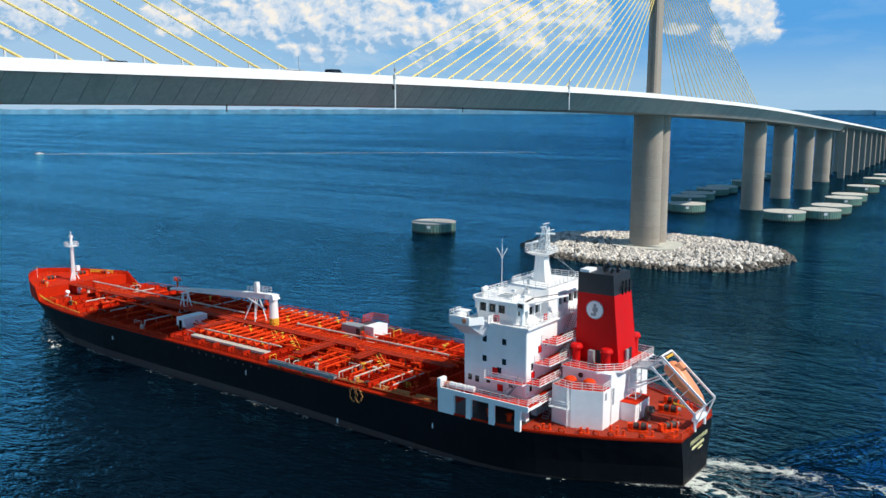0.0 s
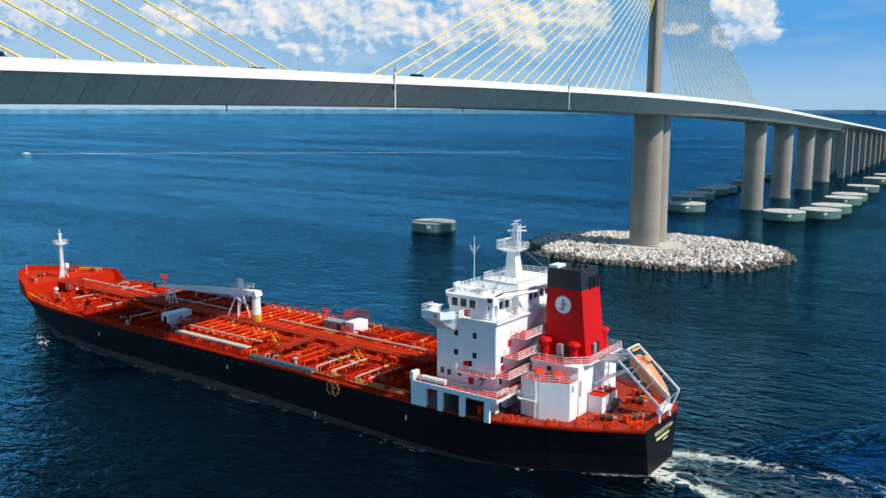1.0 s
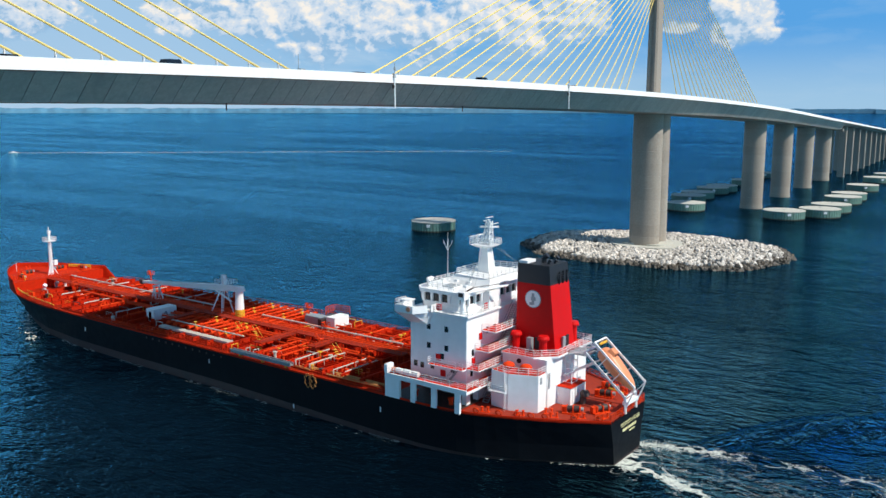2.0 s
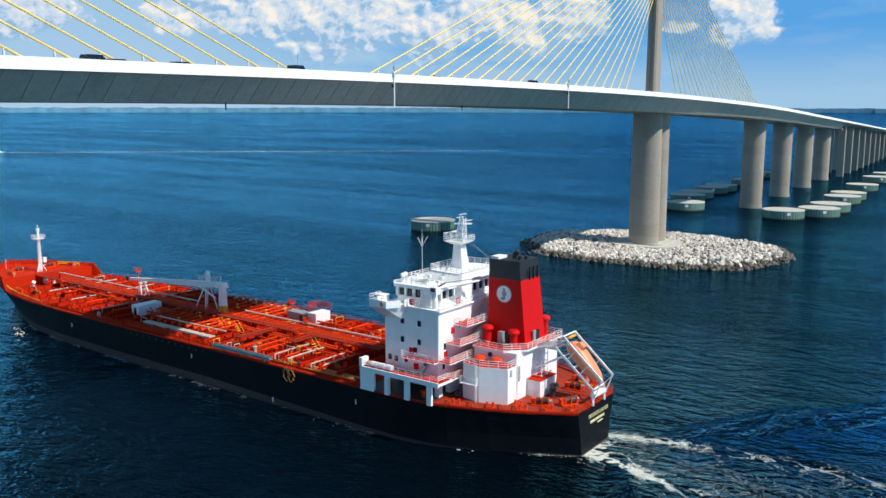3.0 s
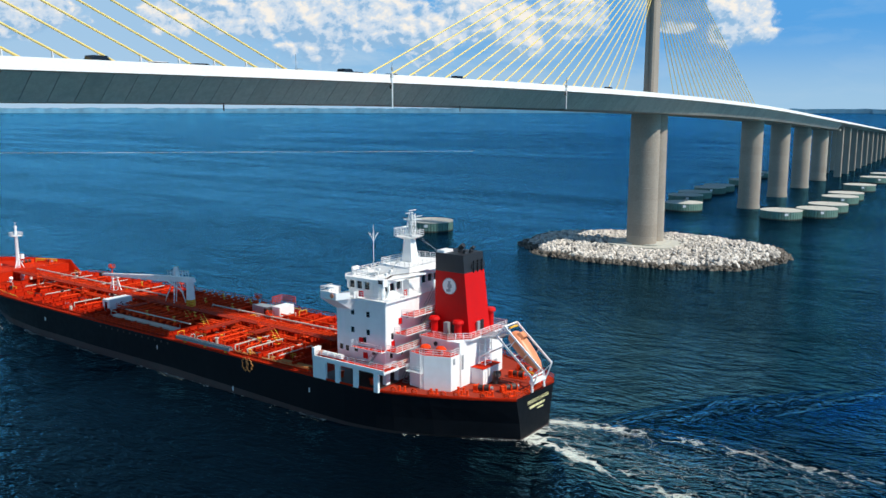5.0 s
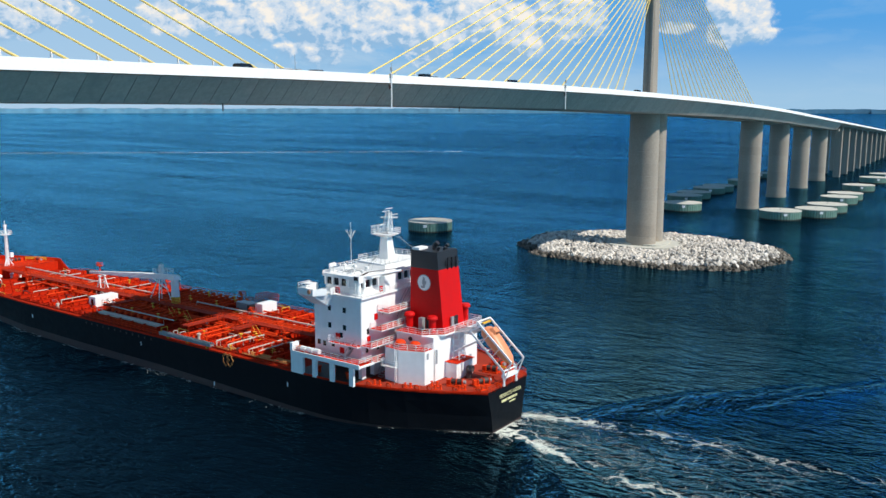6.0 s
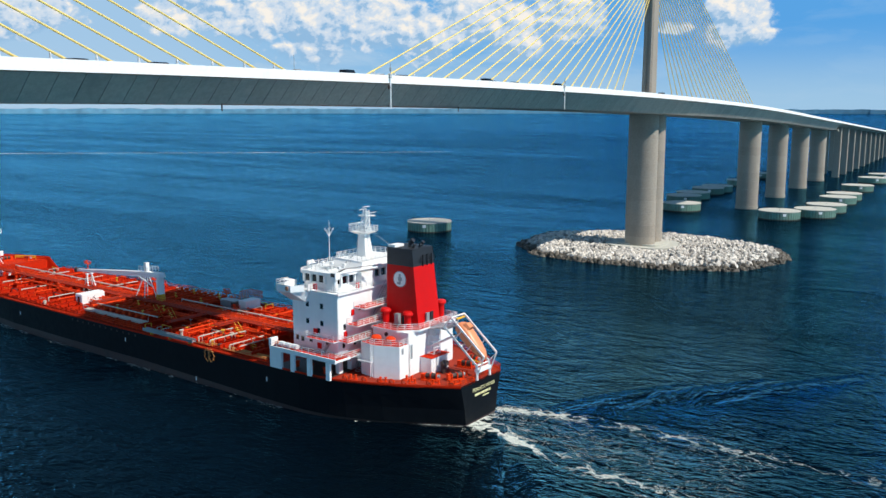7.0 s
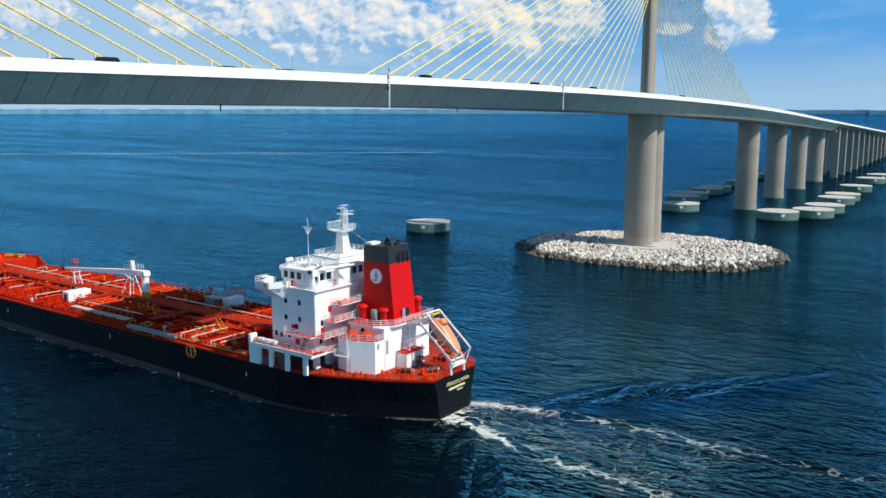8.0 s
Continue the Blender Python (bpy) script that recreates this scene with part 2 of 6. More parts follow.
def round_rect(wx, wy, r, seg=4, cx=0.0, cy=0.0):
    pts = []
    for sx, sy, a0 in ((1, 1, 0), (-1, 1, 90), (-1, -1, 180), (1, -1, 270)):
        for i in range(seg + 1):
            a = radians(a0 + 90 * i / seg)
            pts.append((cx + sx * (wx / 2 - r) + r * math.cos(a), cy + sy * (wy / 2 - r) + r * math.sin(a)))
    return pts


def lifts(pier, low, high, z0, z1, step=4.6):
    """Cast column poured in lifts, each its own ring with a fine joint, tapering from low to high."""
    k = max(1, round((z1 - z0) / step))
    mix = lambda f: [(a[0] + (b[0] - a[0]) * f, a[1] + (b[1] - a[1]) * f) for a, b in zip(low, high)]
    for i in range(k):
        bm = bmesh.new()
        prism(bm, mix(i / k), z0 + (z1 - z0) * i / k + 0.04, z0 + (z1 - z0) * (i + 1) / k, mix((i + 1) / k))
        part("lift", bm, CONCRETE, pier)


def oval(wx, wy, cx=0.0, cy=0.0, power=2.5, seg=40):
    """Full-bodied oval outline."""
    f = lambda c: math.copysign(abs(c) ** (2 / power), c)
    return [(cx + wx / 2 * f(math.cos(i * math.tau / seg)), cy + wy / 2 * f(math.sin(i * math.tau / seg))) for i in range(seg)]


def bevelled(bm, width=0.05):
    bmesh.ops.bevel(bm, geom=bm.edges[:], offset=width, segments=1, affect="EDGES")
    return bm


def rail(bm, pts, height=1.05, spacing=1.8, r=0.048, rows=3):
    """Open railing along a line of points at deck level."""
    for p, q in zip(pts, pts[1:]):
        p, q = Vector(p), Vector(q)
        k = max(1, round((q - p).length / spacing))
        for i in range(k + 1):
            c = p.lerp(q, i / k)
            tube(bm, c, c + Vector((0, 0, height)), r, 4, caps=False)
        for j in range(rows):
            z = Vector((0, 0, height * (j + 1) / rows))
            tube(bm, p + z, q + z, r, 4, caps=False)
    return bm


def lerp_table(table, x):
    for (x0, *a), (x1, *b) in zip(table, table[1:]):
        if x <= x1:
            f = max(0.0, (x - x0) / (x1 - x0))
            return [u + (v - u) * f for u, v in zip(a, b)]
    return list(table[-1][1:])


# ---- sea ----


def sea():
    bm = bmesh.new()
    centre = Vector((-100, 0, 0))
    radii = [0, 60, 120, 200, 300, 450, 700, 1000, 1400, 1900, 2500, 3200, 4000, 4800]
    rings = []
    for r in radii[1:]:
        s = max(0.0, (r - 1400) / 3400)
        z = 47.0 * s * s
        rings.append([bm.verts.new(centre + Vector((r * math.cos(i * math.tau / 72), r * math.sin(i * math.tau / 72), z))) for i in range(72)])
    c = bm.verts.new(centre)
    for i in range(72):
        j = (i + 1) % 72
        bm.faces.new((c, rings[0][i], rings[0][j]))
        for a, b in zip(rings, rings[1:]):
            bm.faces.new((a[i], b[i], b[j], a[j]))
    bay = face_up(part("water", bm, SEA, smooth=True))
    tagged(bay, "deep blue wind-rippled bay water reaching the horizon", "water", kind="structure")


sea()

# ---- bridge ----
PYLON_X, MID_X = 4.0, -178.0
FAR_PYLON_X = 2 * MID_X - PYLON_X
PIERS = (168.0, 241.0, 314.0, 387.0)


def deck_z(x):
    """Top of the parapet along the bridge."""
    if x < 260:
        return 58.08 - 5.2e-5 * (x + 150) ** 2
    return 58.08 - 5.2e-5 * 410 ** 2 - 0.0385 * (x - 260)


def girder_depth(x):
    """Height of the box girder under the parapet top, deeper towards the towers."""
    return max(4.8, min(6.5, 5.4 + 0.0055 * (x + 172)))


def bridge():
    root = tagged(new("cable_stayed_bridge"), "pale concrete cable-stayed bridge with yellow stays over the bay", "bridge")
    seg = 3.66
    x = -466.4
    while x < 392:
        near = -276 < x < 172
        ln = seg if near else 14.64
        x1 = x + ln
        g = 0.09 if near else 0.12
        bm = bmesh.new()
        rows = []
        for xx in (x + g / 2, x1 - g / 2):
            z = deck_z(xx)
            prof = [(-14.15, z - 1.38), (-13.6, z - 1.6), (-10.3, z - girder_depth(xx)), (10.3, z - girder_depth(xx)), (13.6, z - 1.6), (14.15, z - 1.38), (14.15, z - 1.22), (-14.15, z - 1.22)]
            rows.append([bm.verts.new((xx, y, zz)) for y, zz in prof])
        for i in range(8):
            j = (i + 1) % 8
            bm.faces.new((rows[0][i], rows[0][j], rows[1][j], rows[1][i]))
        bm.faces.new(rows[0]), bm.faces.new(rows[1][::-1])
        part("segment", bm, GIRDER, root)
        x = x1
    # dark core that closes the joints
    bm = bmesh.new()
    xs = [-466 + 8 * i for i in range(107)]
    prev = None
    for xx in xs:
        z = deck_z(xx)
        row = [bm.verts.new((xx, y, zz)) for y, zz in ((-13.45, z - 1.6), (-10.2, z - girder_depth(xx) + 0.08), (10.2, z - girder_depth(xx) + 0.08), (13.45, z - 1.6), (14.1, z - 1.19), (-14.1, z - 1.19))]
        if prev:
            for i in range(6):
                j = (i + 1) % 6
                bm.faces.new((prev[i], prev[j], row[j], row[i]))
        prev = row
    part("roadway", bm, ROADTOP, root, "grey concrete roadway")
    for y0, y1, h in ((-14.5, -14.12, 0), (14.12, 14.5, 0), (-1.6, -1.3, 0.1), (1.3, 1.6, 0.1)):
        bm = bmesh.new()
        prev = None
        for i in range(144):
            xx = -466 + i * 6.0
            z = deck_z(xx) - h
            lo = z - (1.45 if h == 0 else 1.25)
            row = [bm.verts.new((xx, y, zz)) for y, zz in ((y0, lo), (y1, lo), (y1, z), (y0, z))]
            if prev:
                for k in range(4):
                    bm.faces.new((prev[k], prev[(k + 1) % 4], row[(k + 1) % 4], row[k]))
            prev = row
        part("parapet", bm, PARAPET, root, "white concrete parapet")
    # twin-legged main piers and towers
    for px in (PYLON_X, FAR_PYLON_X):
        z1 = deck_z(px) - girder_depth(px) + 0.05
        for s in (-4.1, 4.1):
            bm = bmesh.new()
            prism(bm, oval(7.4, 10.6, px + s, power=2.1), 1.2, z1 - 0.05, oval(7.2, 10.2, px + s, power=2.1))
            leg = part("pier_leg", bm, CONCRETE, root, "weathered concrete pier leg")
            lifts(leg, oval(8.0, 11.2, px + s, power=2.1), oval(7.7, 10.8, px + s, power=2.1), 1.2, z1)
        bm = bmesh.new()
        box(bm, px - 2.2, px + 2.2, -3.2, 3.2, 1.2, z1)
        part("pier_web", bm, CONCRETE, root)
        bm = bmesh.new()
        prism(bm, [(px + u, v) for u, v in ((3.2, 1.2), (2.6, 1.9), (-2.6, 1.9), (-3.2, 1.2), (-3.2, 0.35), (-2.8, 0.35), (-2.8, -0.35), (-3.2, -0.35), (-3.2, -1.2), (-2.6, -1.9), (2.6, -1.9), (3.2, -1.2))], z1 + 3.2, 131,
              [(px + u * 0.8, v * 0.85) for u, v in ((3.2, 1.2), (2.6, 1.9), (-2.6, 1.9), (-3.2, 1.2), (-3.2, 0.35), (-2.8, 0.35), (-2.8, -0.35), (-3.2, -0.35), (-3.2, -1.2), (-2.6, -1.9), (2.6, -1.9), (3.2, -1.2))])
        part("tower", bm, CONCRETE, root, "slender concrete tower")
        for side in (-1, 1):
            for i in range(21):
                a = px + side * (29.3 + 7.28 * i)
                top = Vector((px + side * 0.6, 0, 94.5 + 1.4 * i))
                foot = Vector((a, 0, deck_z(a) - 1.0))
                if not -345 < a < 200:
                    continue
                bm = bmesh.new()
                tube(bm, foot, top, 0.17, 8)
                st = part("stay", bm, STAY, root)
                d = (top - foot).normalized()
                c = foot + d * min(8.0, 2.8 / d.z)
                bm = bmesh.new()
                for w in (-0.5, 0.5):
                    tube(bm, (c.x, w, deck_z(c.x) - 1.0), (c.x, 0.1 * w, c.z), 0.07, 5)
                part("damper_strut", bm, PARAPET, st)
                bm = bmesh.new()
                tube(bm, foot, c, 0.2, 8)
                part("anchor_pipe", bm, STAY, st)
    for px in PIERS:
        bm = bmesh.new()
        z1 = deck_z(px) - girder_depth(px) + 0.05
        o = oval(9.0, 11.2, px, power=2.15)
        prism(bm, oval(8.6, 10.8, px, power=2.15), 1.6, z1 - 0.05)
        leg = part("pier", bm, CONCRETE, root, "oval concrete pier")
        lifts(leg, o, o, 1.6, z1)
        bm = bmesh.new()
        prism(bm, oval(9.6, 11.8, px, power=2.15), -3, 1.7)
        part("pier_footing", bm, CONCRETE, root)
    return root


bridge()


def high_approach():
    """Twin lower viaducts that carry the road on towards the far shore."""
    root = tagged(new("approach_viaduct"), "pale concrete approach viaduct on many twin columns", "viaduct")
    for y0 in (-7.4, 7.4):
        bm = bmesh.new()
        prev = None
        for i in range(40):
            xx = 391 + i * 33.0
            z = max(9.0, deck_z(xx))
            row = [bm.verts.new((xx, y0 + y, z + zz)) for y, zz in ((-6.7, -0.95), (-6.7, -1.35), (-3.0, -3.1), (3.0, -3.1), (6.7, -1.35), (6.7, -0.95))]
            if prev:
                for k in range(6):
                    bm.faces.new((prev[k], prev[(k + 1) % 6], row[(k + 1) % 6], row[k]))
            else:
                bm.faces.new(row)
            prev = row
        bm.faces.new(prev[::-1])
        part("girder", bm, GIRDER, root)
        for y in (y0 - 6.9, y0 + 6.5):
            bm = bmesh.new()
            prev = None
            for i in range(40):
                xx = 391 + i * 33.0
                z = max(9.0, deck_z(xx))
                row = [bm.verts.new((xx, yy, zz)) for yy, zz in ((y, z - 1.3), (y + 0.4, z - 1.3), (y + 0.4, z), (y, z))]
                if prev:
                    for k in range(4):
                        bm.faces.new((prev[k], prev[(k + 1) % 4], row[(k + 1) % 4], row[k]))
                prev = row
            part("parapet", bm, PARAPET, root)
        for i in range(28):
            xx = 431 + i * 41.2
            z = max(9.0, deck_z(xx)) - 3.1
            bm = bmesh.new()
            prism(bm, round_rect(2.6, 5.4, 0.7, 3, xx, y0), -2, z)
            part("column", bm, CONCRETE, root)
    bm = bmesh.new()
    prism(bm, round_rect(3.4, 26.0, 0.6, 3, 389.5, 0), deck_z(390) - 7.4, deck_z(390) - 6.0)
    part("crosshead", bm, CONCRETE, root)


high_approach()


def bridge_fittings():
    """Navigation-light pipes, lamps and cabinets on the parapet."""
    for x in (-178.3, -102.8):
        z = deck_z(x)
        root = tagged(new("navigation_light_pipe"), "thin white service pipe with navigation lights on the parapet", "navigation light", "navigation light pipes")
        root.location = (x, -14.75, z - 1.3)
        bm = bmesh.new()
        tube(bm, (0, 0, -4.6), (0, 0, 1.6), 0.13, 8)
        part("pipe", bm, WHITE, root)
        bm = bmesh.new()
        box(bm, -0.25, 0.25, -0.1, 0.3, 0.7, 1.5)
        part("bracket", bm, STEEL, root)
        bm = bmesh.new()
        tube(bm, (0, 0, 1.6), (0, 0, 3.4), 0.05, 6)
        tube(bm, (0, 0, 2.0), (0, 0, 2.6), 0.2, 8)
        part("lamp_post", bm, STEEL, root)
        bm = bmesh.new()
        tube(bm, (-0.45, 0, -1.2), (-0.45, 0, -0.5), 0.2, 8)
        box(bm, -0.45, 0, -0.05, 0.05, -0.95, -0.8)
        part("lantern", bm, DARK, root)
    for x in (-214.5, -147.0):
        root = tagged(new("drain_pipe"), "short dark drain pipe under the girder", "pipe", "girder drains")
        root.location = (x, -10.0, deck_z(x) - girder_depth(x))
        bm = bmesh.new()
        tube(bm, (0, 0, 0.1), (0, 0, -1.1), 0.12, 6)
        part("pipe", bm, DARK, root)
    proto = tagged(new("parapet_lamp"), "small two-armed grey lamp on the parapet", "lamp", "parapet lamps")
    bm = bmesh.new()
    tube(bm, (0, 0, 0), (0, 0, 1.5), 0.04, 5)
    part("post", bm, STEEL, proto)
    bm = bmesh.new()
    box(bm, -0.42, 0.42, -0.08, 0.08, 1.5, 1.62)
    part("head", bm, STEEL, proto)
    for i, x in enumerate((-245.5, -239.5, -226.5, -220.0, -208.0, -203.0, -155.5, -146, -136, -126, -116, -96, -70, -40, 35)):
        if i == 0:
            proto.location = (x, 14.3, deck_z(x))
        else:
            copy_thing(proto, pose(x, 14.3, deck_z(x)))
    root = tagged(new("control_cabinets"), "grey control cabinets and mast beside the road at midspan", "cabinet")
    root.location = (-172.6, 13.4, deck_z(-172) - 1.2)
    for x, h in ((-0.9, 2.6), (0.9, 3.2)):
        bm = bmesh.new()
        box(bm, x - 0.7, x + 0.7, -0.5, 0.5, 0, h)
        bevelled(bm, 0.05)
        part("cabinet", bm, STEEL, root)
    bm = bmesh.new()
    tube(bm, (0.1, 0, 0), (0.1, 0, 6.0), 0.06, 6)
    part("mast", bm, STEEL, root)


bridge_fittings()


def dolphin(x, y, r=9.3, h=4.0):
    root = tagged(new("pier_dolphin"), "round green sheet-pile dolphin with pale concrete cap in the water", "dolphin", "protective dolphins round the piers")
    root.location = (x, y, 0)
    k = 44
    lo, outline = [], []
    for i in range(k):
        a = i * math.tau / k
        for da, dr in ((0.0, 0.0), (0.06, 0.0), (0.075, -0.22), (0.13, -0.22)):
            outline.append(((r + dr) * math.cos(a + da), (r + dr) * math.sin(a + da)))
    bm = bmesh.new()
    prism(bm, outline, 0.55, h - 0.35)
    part("sheet_pile_wall", bm, SHEET, root)
    bm = bmesh.new()
    prism(bm, [(p[0] * 1.003, p[1] * 1.003) for p in outline], -3, 0.56)
    part("tide_band", bm, TIDE, root, "dark weed-stained band at the waterline")
    bm = bmesh.new()
    o = [((r + 0.12) * math.cos(i * math.tau / 56), (r + 0.12) * math.sin(i * math.tau / 56)) for i in range(56)]
    prism(bm, o, h - 0.36, h)
    bm.faces.ensure_lookup_table()
    part("cap", bm, CAP, root, "pale concrete cap")
    bm = bmesh.new()
    a = radians(200)
    box(bm, -0.05, 0.05, -0.8, 0.8, h - 2.0, h - 0.8, pose((r + 0.1) * math.cos(a), (r + 0.1) * math.sin(a), 0, 0, 0, 200))
    part("sign_board", bm, WHITE, root, "small white sign board")
    bm = bmesh.new()
    tube(bm, (0, 0, h - 0.05), (0, 0, h + 1.4), 0.12, 6)
    part("light_post", bm, STEEL, root)
    return root


D0 = dolphin(5.5, 97.5, 9.6, 4.2)
for X, Y in ((130.5, -24.0), (148.1, -37.3), (173.5, -38.7), (220.0, -38.0), (244.8, -37.9), (310.5, -37.4), (387.8, -38.3), (431.5, -40.4),
             (140.9, 26.9), (182.2, 38.2), (205, 39.5), (239.4, 40.0), (257.5, 39.1), (313.2, 37.0), (391.8, 42.7)):
    copy_thing(D0, pose(X, Y, 0, 0, 0, random.uniform(-8, 8)))


def island():
    cx, cy, ax, ay = 4.0, -1.5, 38.0, 50.0
    rnd = random.Random(4)

    def edge(a):
        ca, sa = math.cos(a), math.sin(a)
        rad = 1.0 / ((abs(ca) / ax) ** 2.25 + (abs(sa) / ay) ** 2.25) ** (1 / 2.25)
        return rad * (1 + 0.025 * math.sin(5 * a + 1) + 0.02 * math.sin(11 * a))

    bm = bmesh.new()
    k = 64
    rings = []
    for f, z in ((1.0, -1.5), (0.93, 0.7), (0.84, 1.5), (0.5, 1.9)):
        rings.append([bm.verts.new((cx + f * edge(i * math.tau / k) * math.cos(i * math.tau / k), cy + f * edge(i * math.tau / k) * math.sin(i * math.tau / k), z)) for i in range(k)])
    for a, b in zip(rings, rings[1:]):
        for i in range(k):
            j = (i + 1) % k
            bm.faces.new((a[i], a[j], b[j], b[i]))
    bm.faces.new(rings[-1])
    tagged(part("rock_island", bm, WETROCK), "low rubble island round the main bridge pier", "island", kind="structure")
    ico = bmesh.new()
    bmesh.ops.create_icosphere(ico, subdivisions=1, radius=1.0)
    vs0 = [v.co.copy() for v in ico.verts]
    fs0 = [tuple(v.index for v in f.verts) for f in ico.faces]
    ico.free()
    dry, wet = ([], []), ([], [])
    count = 0
    while count < 4300:
        a, f = rnd.uniform(0, math.tau), math.sqrt(rnd.uniform(0.02, 1.0))
        if f > 1.0:
            continue
        e = edge(a)
        x, y = cx + f * e * math.cos(a), cy + f * e * math.sin(a)
        if abs(x - 4) < 12 and abs(y) < 12.5:
            continue
        # narrow footpath trench from the waterline to the plinth
        if abs(y - 7.5 + 0.55 * (x + 8)) < 1.1 and x < -6:
            continue
        z = lerp_table(((0, 2.0), (0.8, 1.9), (0.9, 1.2), (0.96, 0.3), (1.0, -0.3)), f)[0]
        s = rnd.choice((rnd.uniform(0.4, 0.7), rnd.uniform(0.65, 1.15), rnd.uniform(0.65, 1.15))) * (1.1 if f > 0.85 else 1.0)
        tv, tf = wet if z + s * 0.2 < 1.1 else dry
        m = Matrix.LocRotScale((x, y, z + rnd.uniform(-0.35, 0.3)), Euler((rnd.uniform(0, 6), rnd.uniform(0, 6), rnd.uniform(0, 6))), (s * rnd.uniform(0.8, 1.35), s, s * rnd.uniform(0.6, 0.95)))
        o = len(tv)
        for v in vs0:
            tv.append(m @ (v * rnd.uniform(0.78, 1.12)))
        tf.extend(tuple(i + o for i in fc) for fc in fs0)
        count += 1
    for nm, (tv, tf), mat, lab in (("dry_boulders", dry, ROCK, "pale sun-bleached riprap boulders on the island"), ("wet_boulders", wet, WETROCK, "dark wet riprap boulders at the waterline")):
        me = bpy.data.meshes.new(nm)
        me.from_pydata(tv, [], tf)
        me.materials.append(mat)
        tagged(new(nm, me), lab, "rocks", kind="stuff")
    bm = bmesh.new()
    prism(bm, round_rect(25, 27, 11, 6, 4, 0), 0.5, 2.55)
    prism(bm, round_rect(15.5, 17, 4, 5, 4, 0), 2.5, 3.1)
    tagged(part("pier_plinth", bm, CAP), "flat pale concrete plinth under the main pier", "plinth", kind="structure")


island()


def shore():
    """Low wooded shore along the horizon."""
    rnd = random.Random(8)
    for a0, a1, r, h0, h1, dz in ((-4, 6, 4650, 15, 22, 45), (6, 20, 4700, 15, 20, 45), (20, 62, 4720, 19, 25, 45.5), (62, 80, 4700, 18, 24, 45)):
        bm = bmesh.new()
        prev = None
        k = int((a1 - a0) * 14)
        for i in range(k + 1):
            a = radians(a0 + (a1 - a0) * i / k)
            h = h0 + (h1 - h0) * noise.noise((i * 0.09, r * 0.01, 0)) + rnd.uniform(0, 0.06) * h0
            c, s = math.cos(a), math.sin(a)
            row = [bm.verts.new((-305 + c * rr, -106 + s * rr, z)) for rr, z in ((r, dz - 12), (r + 4, dz + max(2, h)), (r + 60, dz + max(1, h) * 0.8), (r + 70, dz - 12))]
            if prev:
                for j in range(3):
                    bm.faces.new((prev[j], prev[j + 1], row[j + 1], row[j]))
            prev = row
        tagged(part("far_shore", bm, LAND), "hazy blue-green wooded shore along the horizon", "shore", kind="structure")
    root = tagged(new("low_causeway"), "low causeway bridge far across the bay", "bridge")
    bm = bmesh.new()
    box(bm, 0, 1500, -6, 6, 6, 9)
    part("deck", bm, CONCRETE, root)
    for i in range(40):
        bm = bmesh.new()
        box(bm, 20 + i * 37, 23 + i * 37, -5, 5, -3, 6.1)
        part("column", bm, CONCRETE, root)
    root.matrix_basis = pose(2300, -40, 1.5, 0, 0, -36)


shore()


def flakes(name, spots, label, parent=None, seed=2):
    """Flat torn foam patches, each a small uneven polygon just above the water."""
    rnd = random.Random(seed)
    vs, fs = [], []
    for x, y, ln, wd, ang in spots:
        k = rnd.choice((5, 6, 7))
        o = len(vs)
        ca, sa = math.cos(ang), math.sin(ang)
        for i in range(k):
            t = i * math.tau / k + rnd.uniform(-0.3, 0.3)
            u, v = ln * math.cos(t) * rnd.uniform(0.5, 1.2), wd * math.sin(t) * rnd.uniform(0.5, 1.2)
            vs.append((x + u * ca - v * sa, y + u * sa + v * ca, 0.07 + rnd.uniform(0, 0.03)))
        fs.append(tuple(range(o, o + k)))
    me = bpy.data.meshes.new(name)
    me.from_pydata(vs, [], fs)
    me.materials.append(FOAM)
    ob = new(name, me)
    if parent:
        ob.parent = parent
    return tagged(ob, label, "" if parent else "foam", kind="stuff")


def motor_boat():
    root = tagged(new("motor_boat"), "small white motor boat speeding with a long wake", "boat")
    bm = bmesh.new()
    prism(bm, [(-4, -1.2), (2, -1.3), (5, 0), (2, 1.3), (-4, 1.2)], -0.3, 0.9, [(-4.2, -1.4), (2.5, -1.5), (5.8, 0), (2.5, 1.5), (-4.2, 1.4)])
    part("hull", bm, WHITE, root)
    bm = bmesh.new()
    prism(bm, [(-1, -0.9), (1.6, -0.7), (1.6, 0.7), (-1, 0.9)], 0.9, 2.1, [(-1, -0.8), (0.9, -0.6), (0.9, 0.6), (-1, 0.8)])
    part("cabin", bm, WHITE, root)
    rnd = random.Random(5)
    spots = [(-4 - 620 * u ** 1.25, rnd.gauss(0, 0.8 + 0.4 * u), rnd.uniform(0.8, 3.2), rnd.uniform(0.25, 0.8) * (1.1 - 0.7 * u), rnd.gauss(0, 0.08)) for u in (rnd.random() for _ in range(2600))]
    spots += [(rnd.uniform(-7, 4), rnd.gauss(0, 1.8), 1.2, 0.8, 0) for _ in range(60)]
    flakes("boat_wake", spots, "thin white wake line behind the motor boat", root, 6)
    return root


boat = motor_boat()

# ---- tanker ----
DECK_Z = 7.24
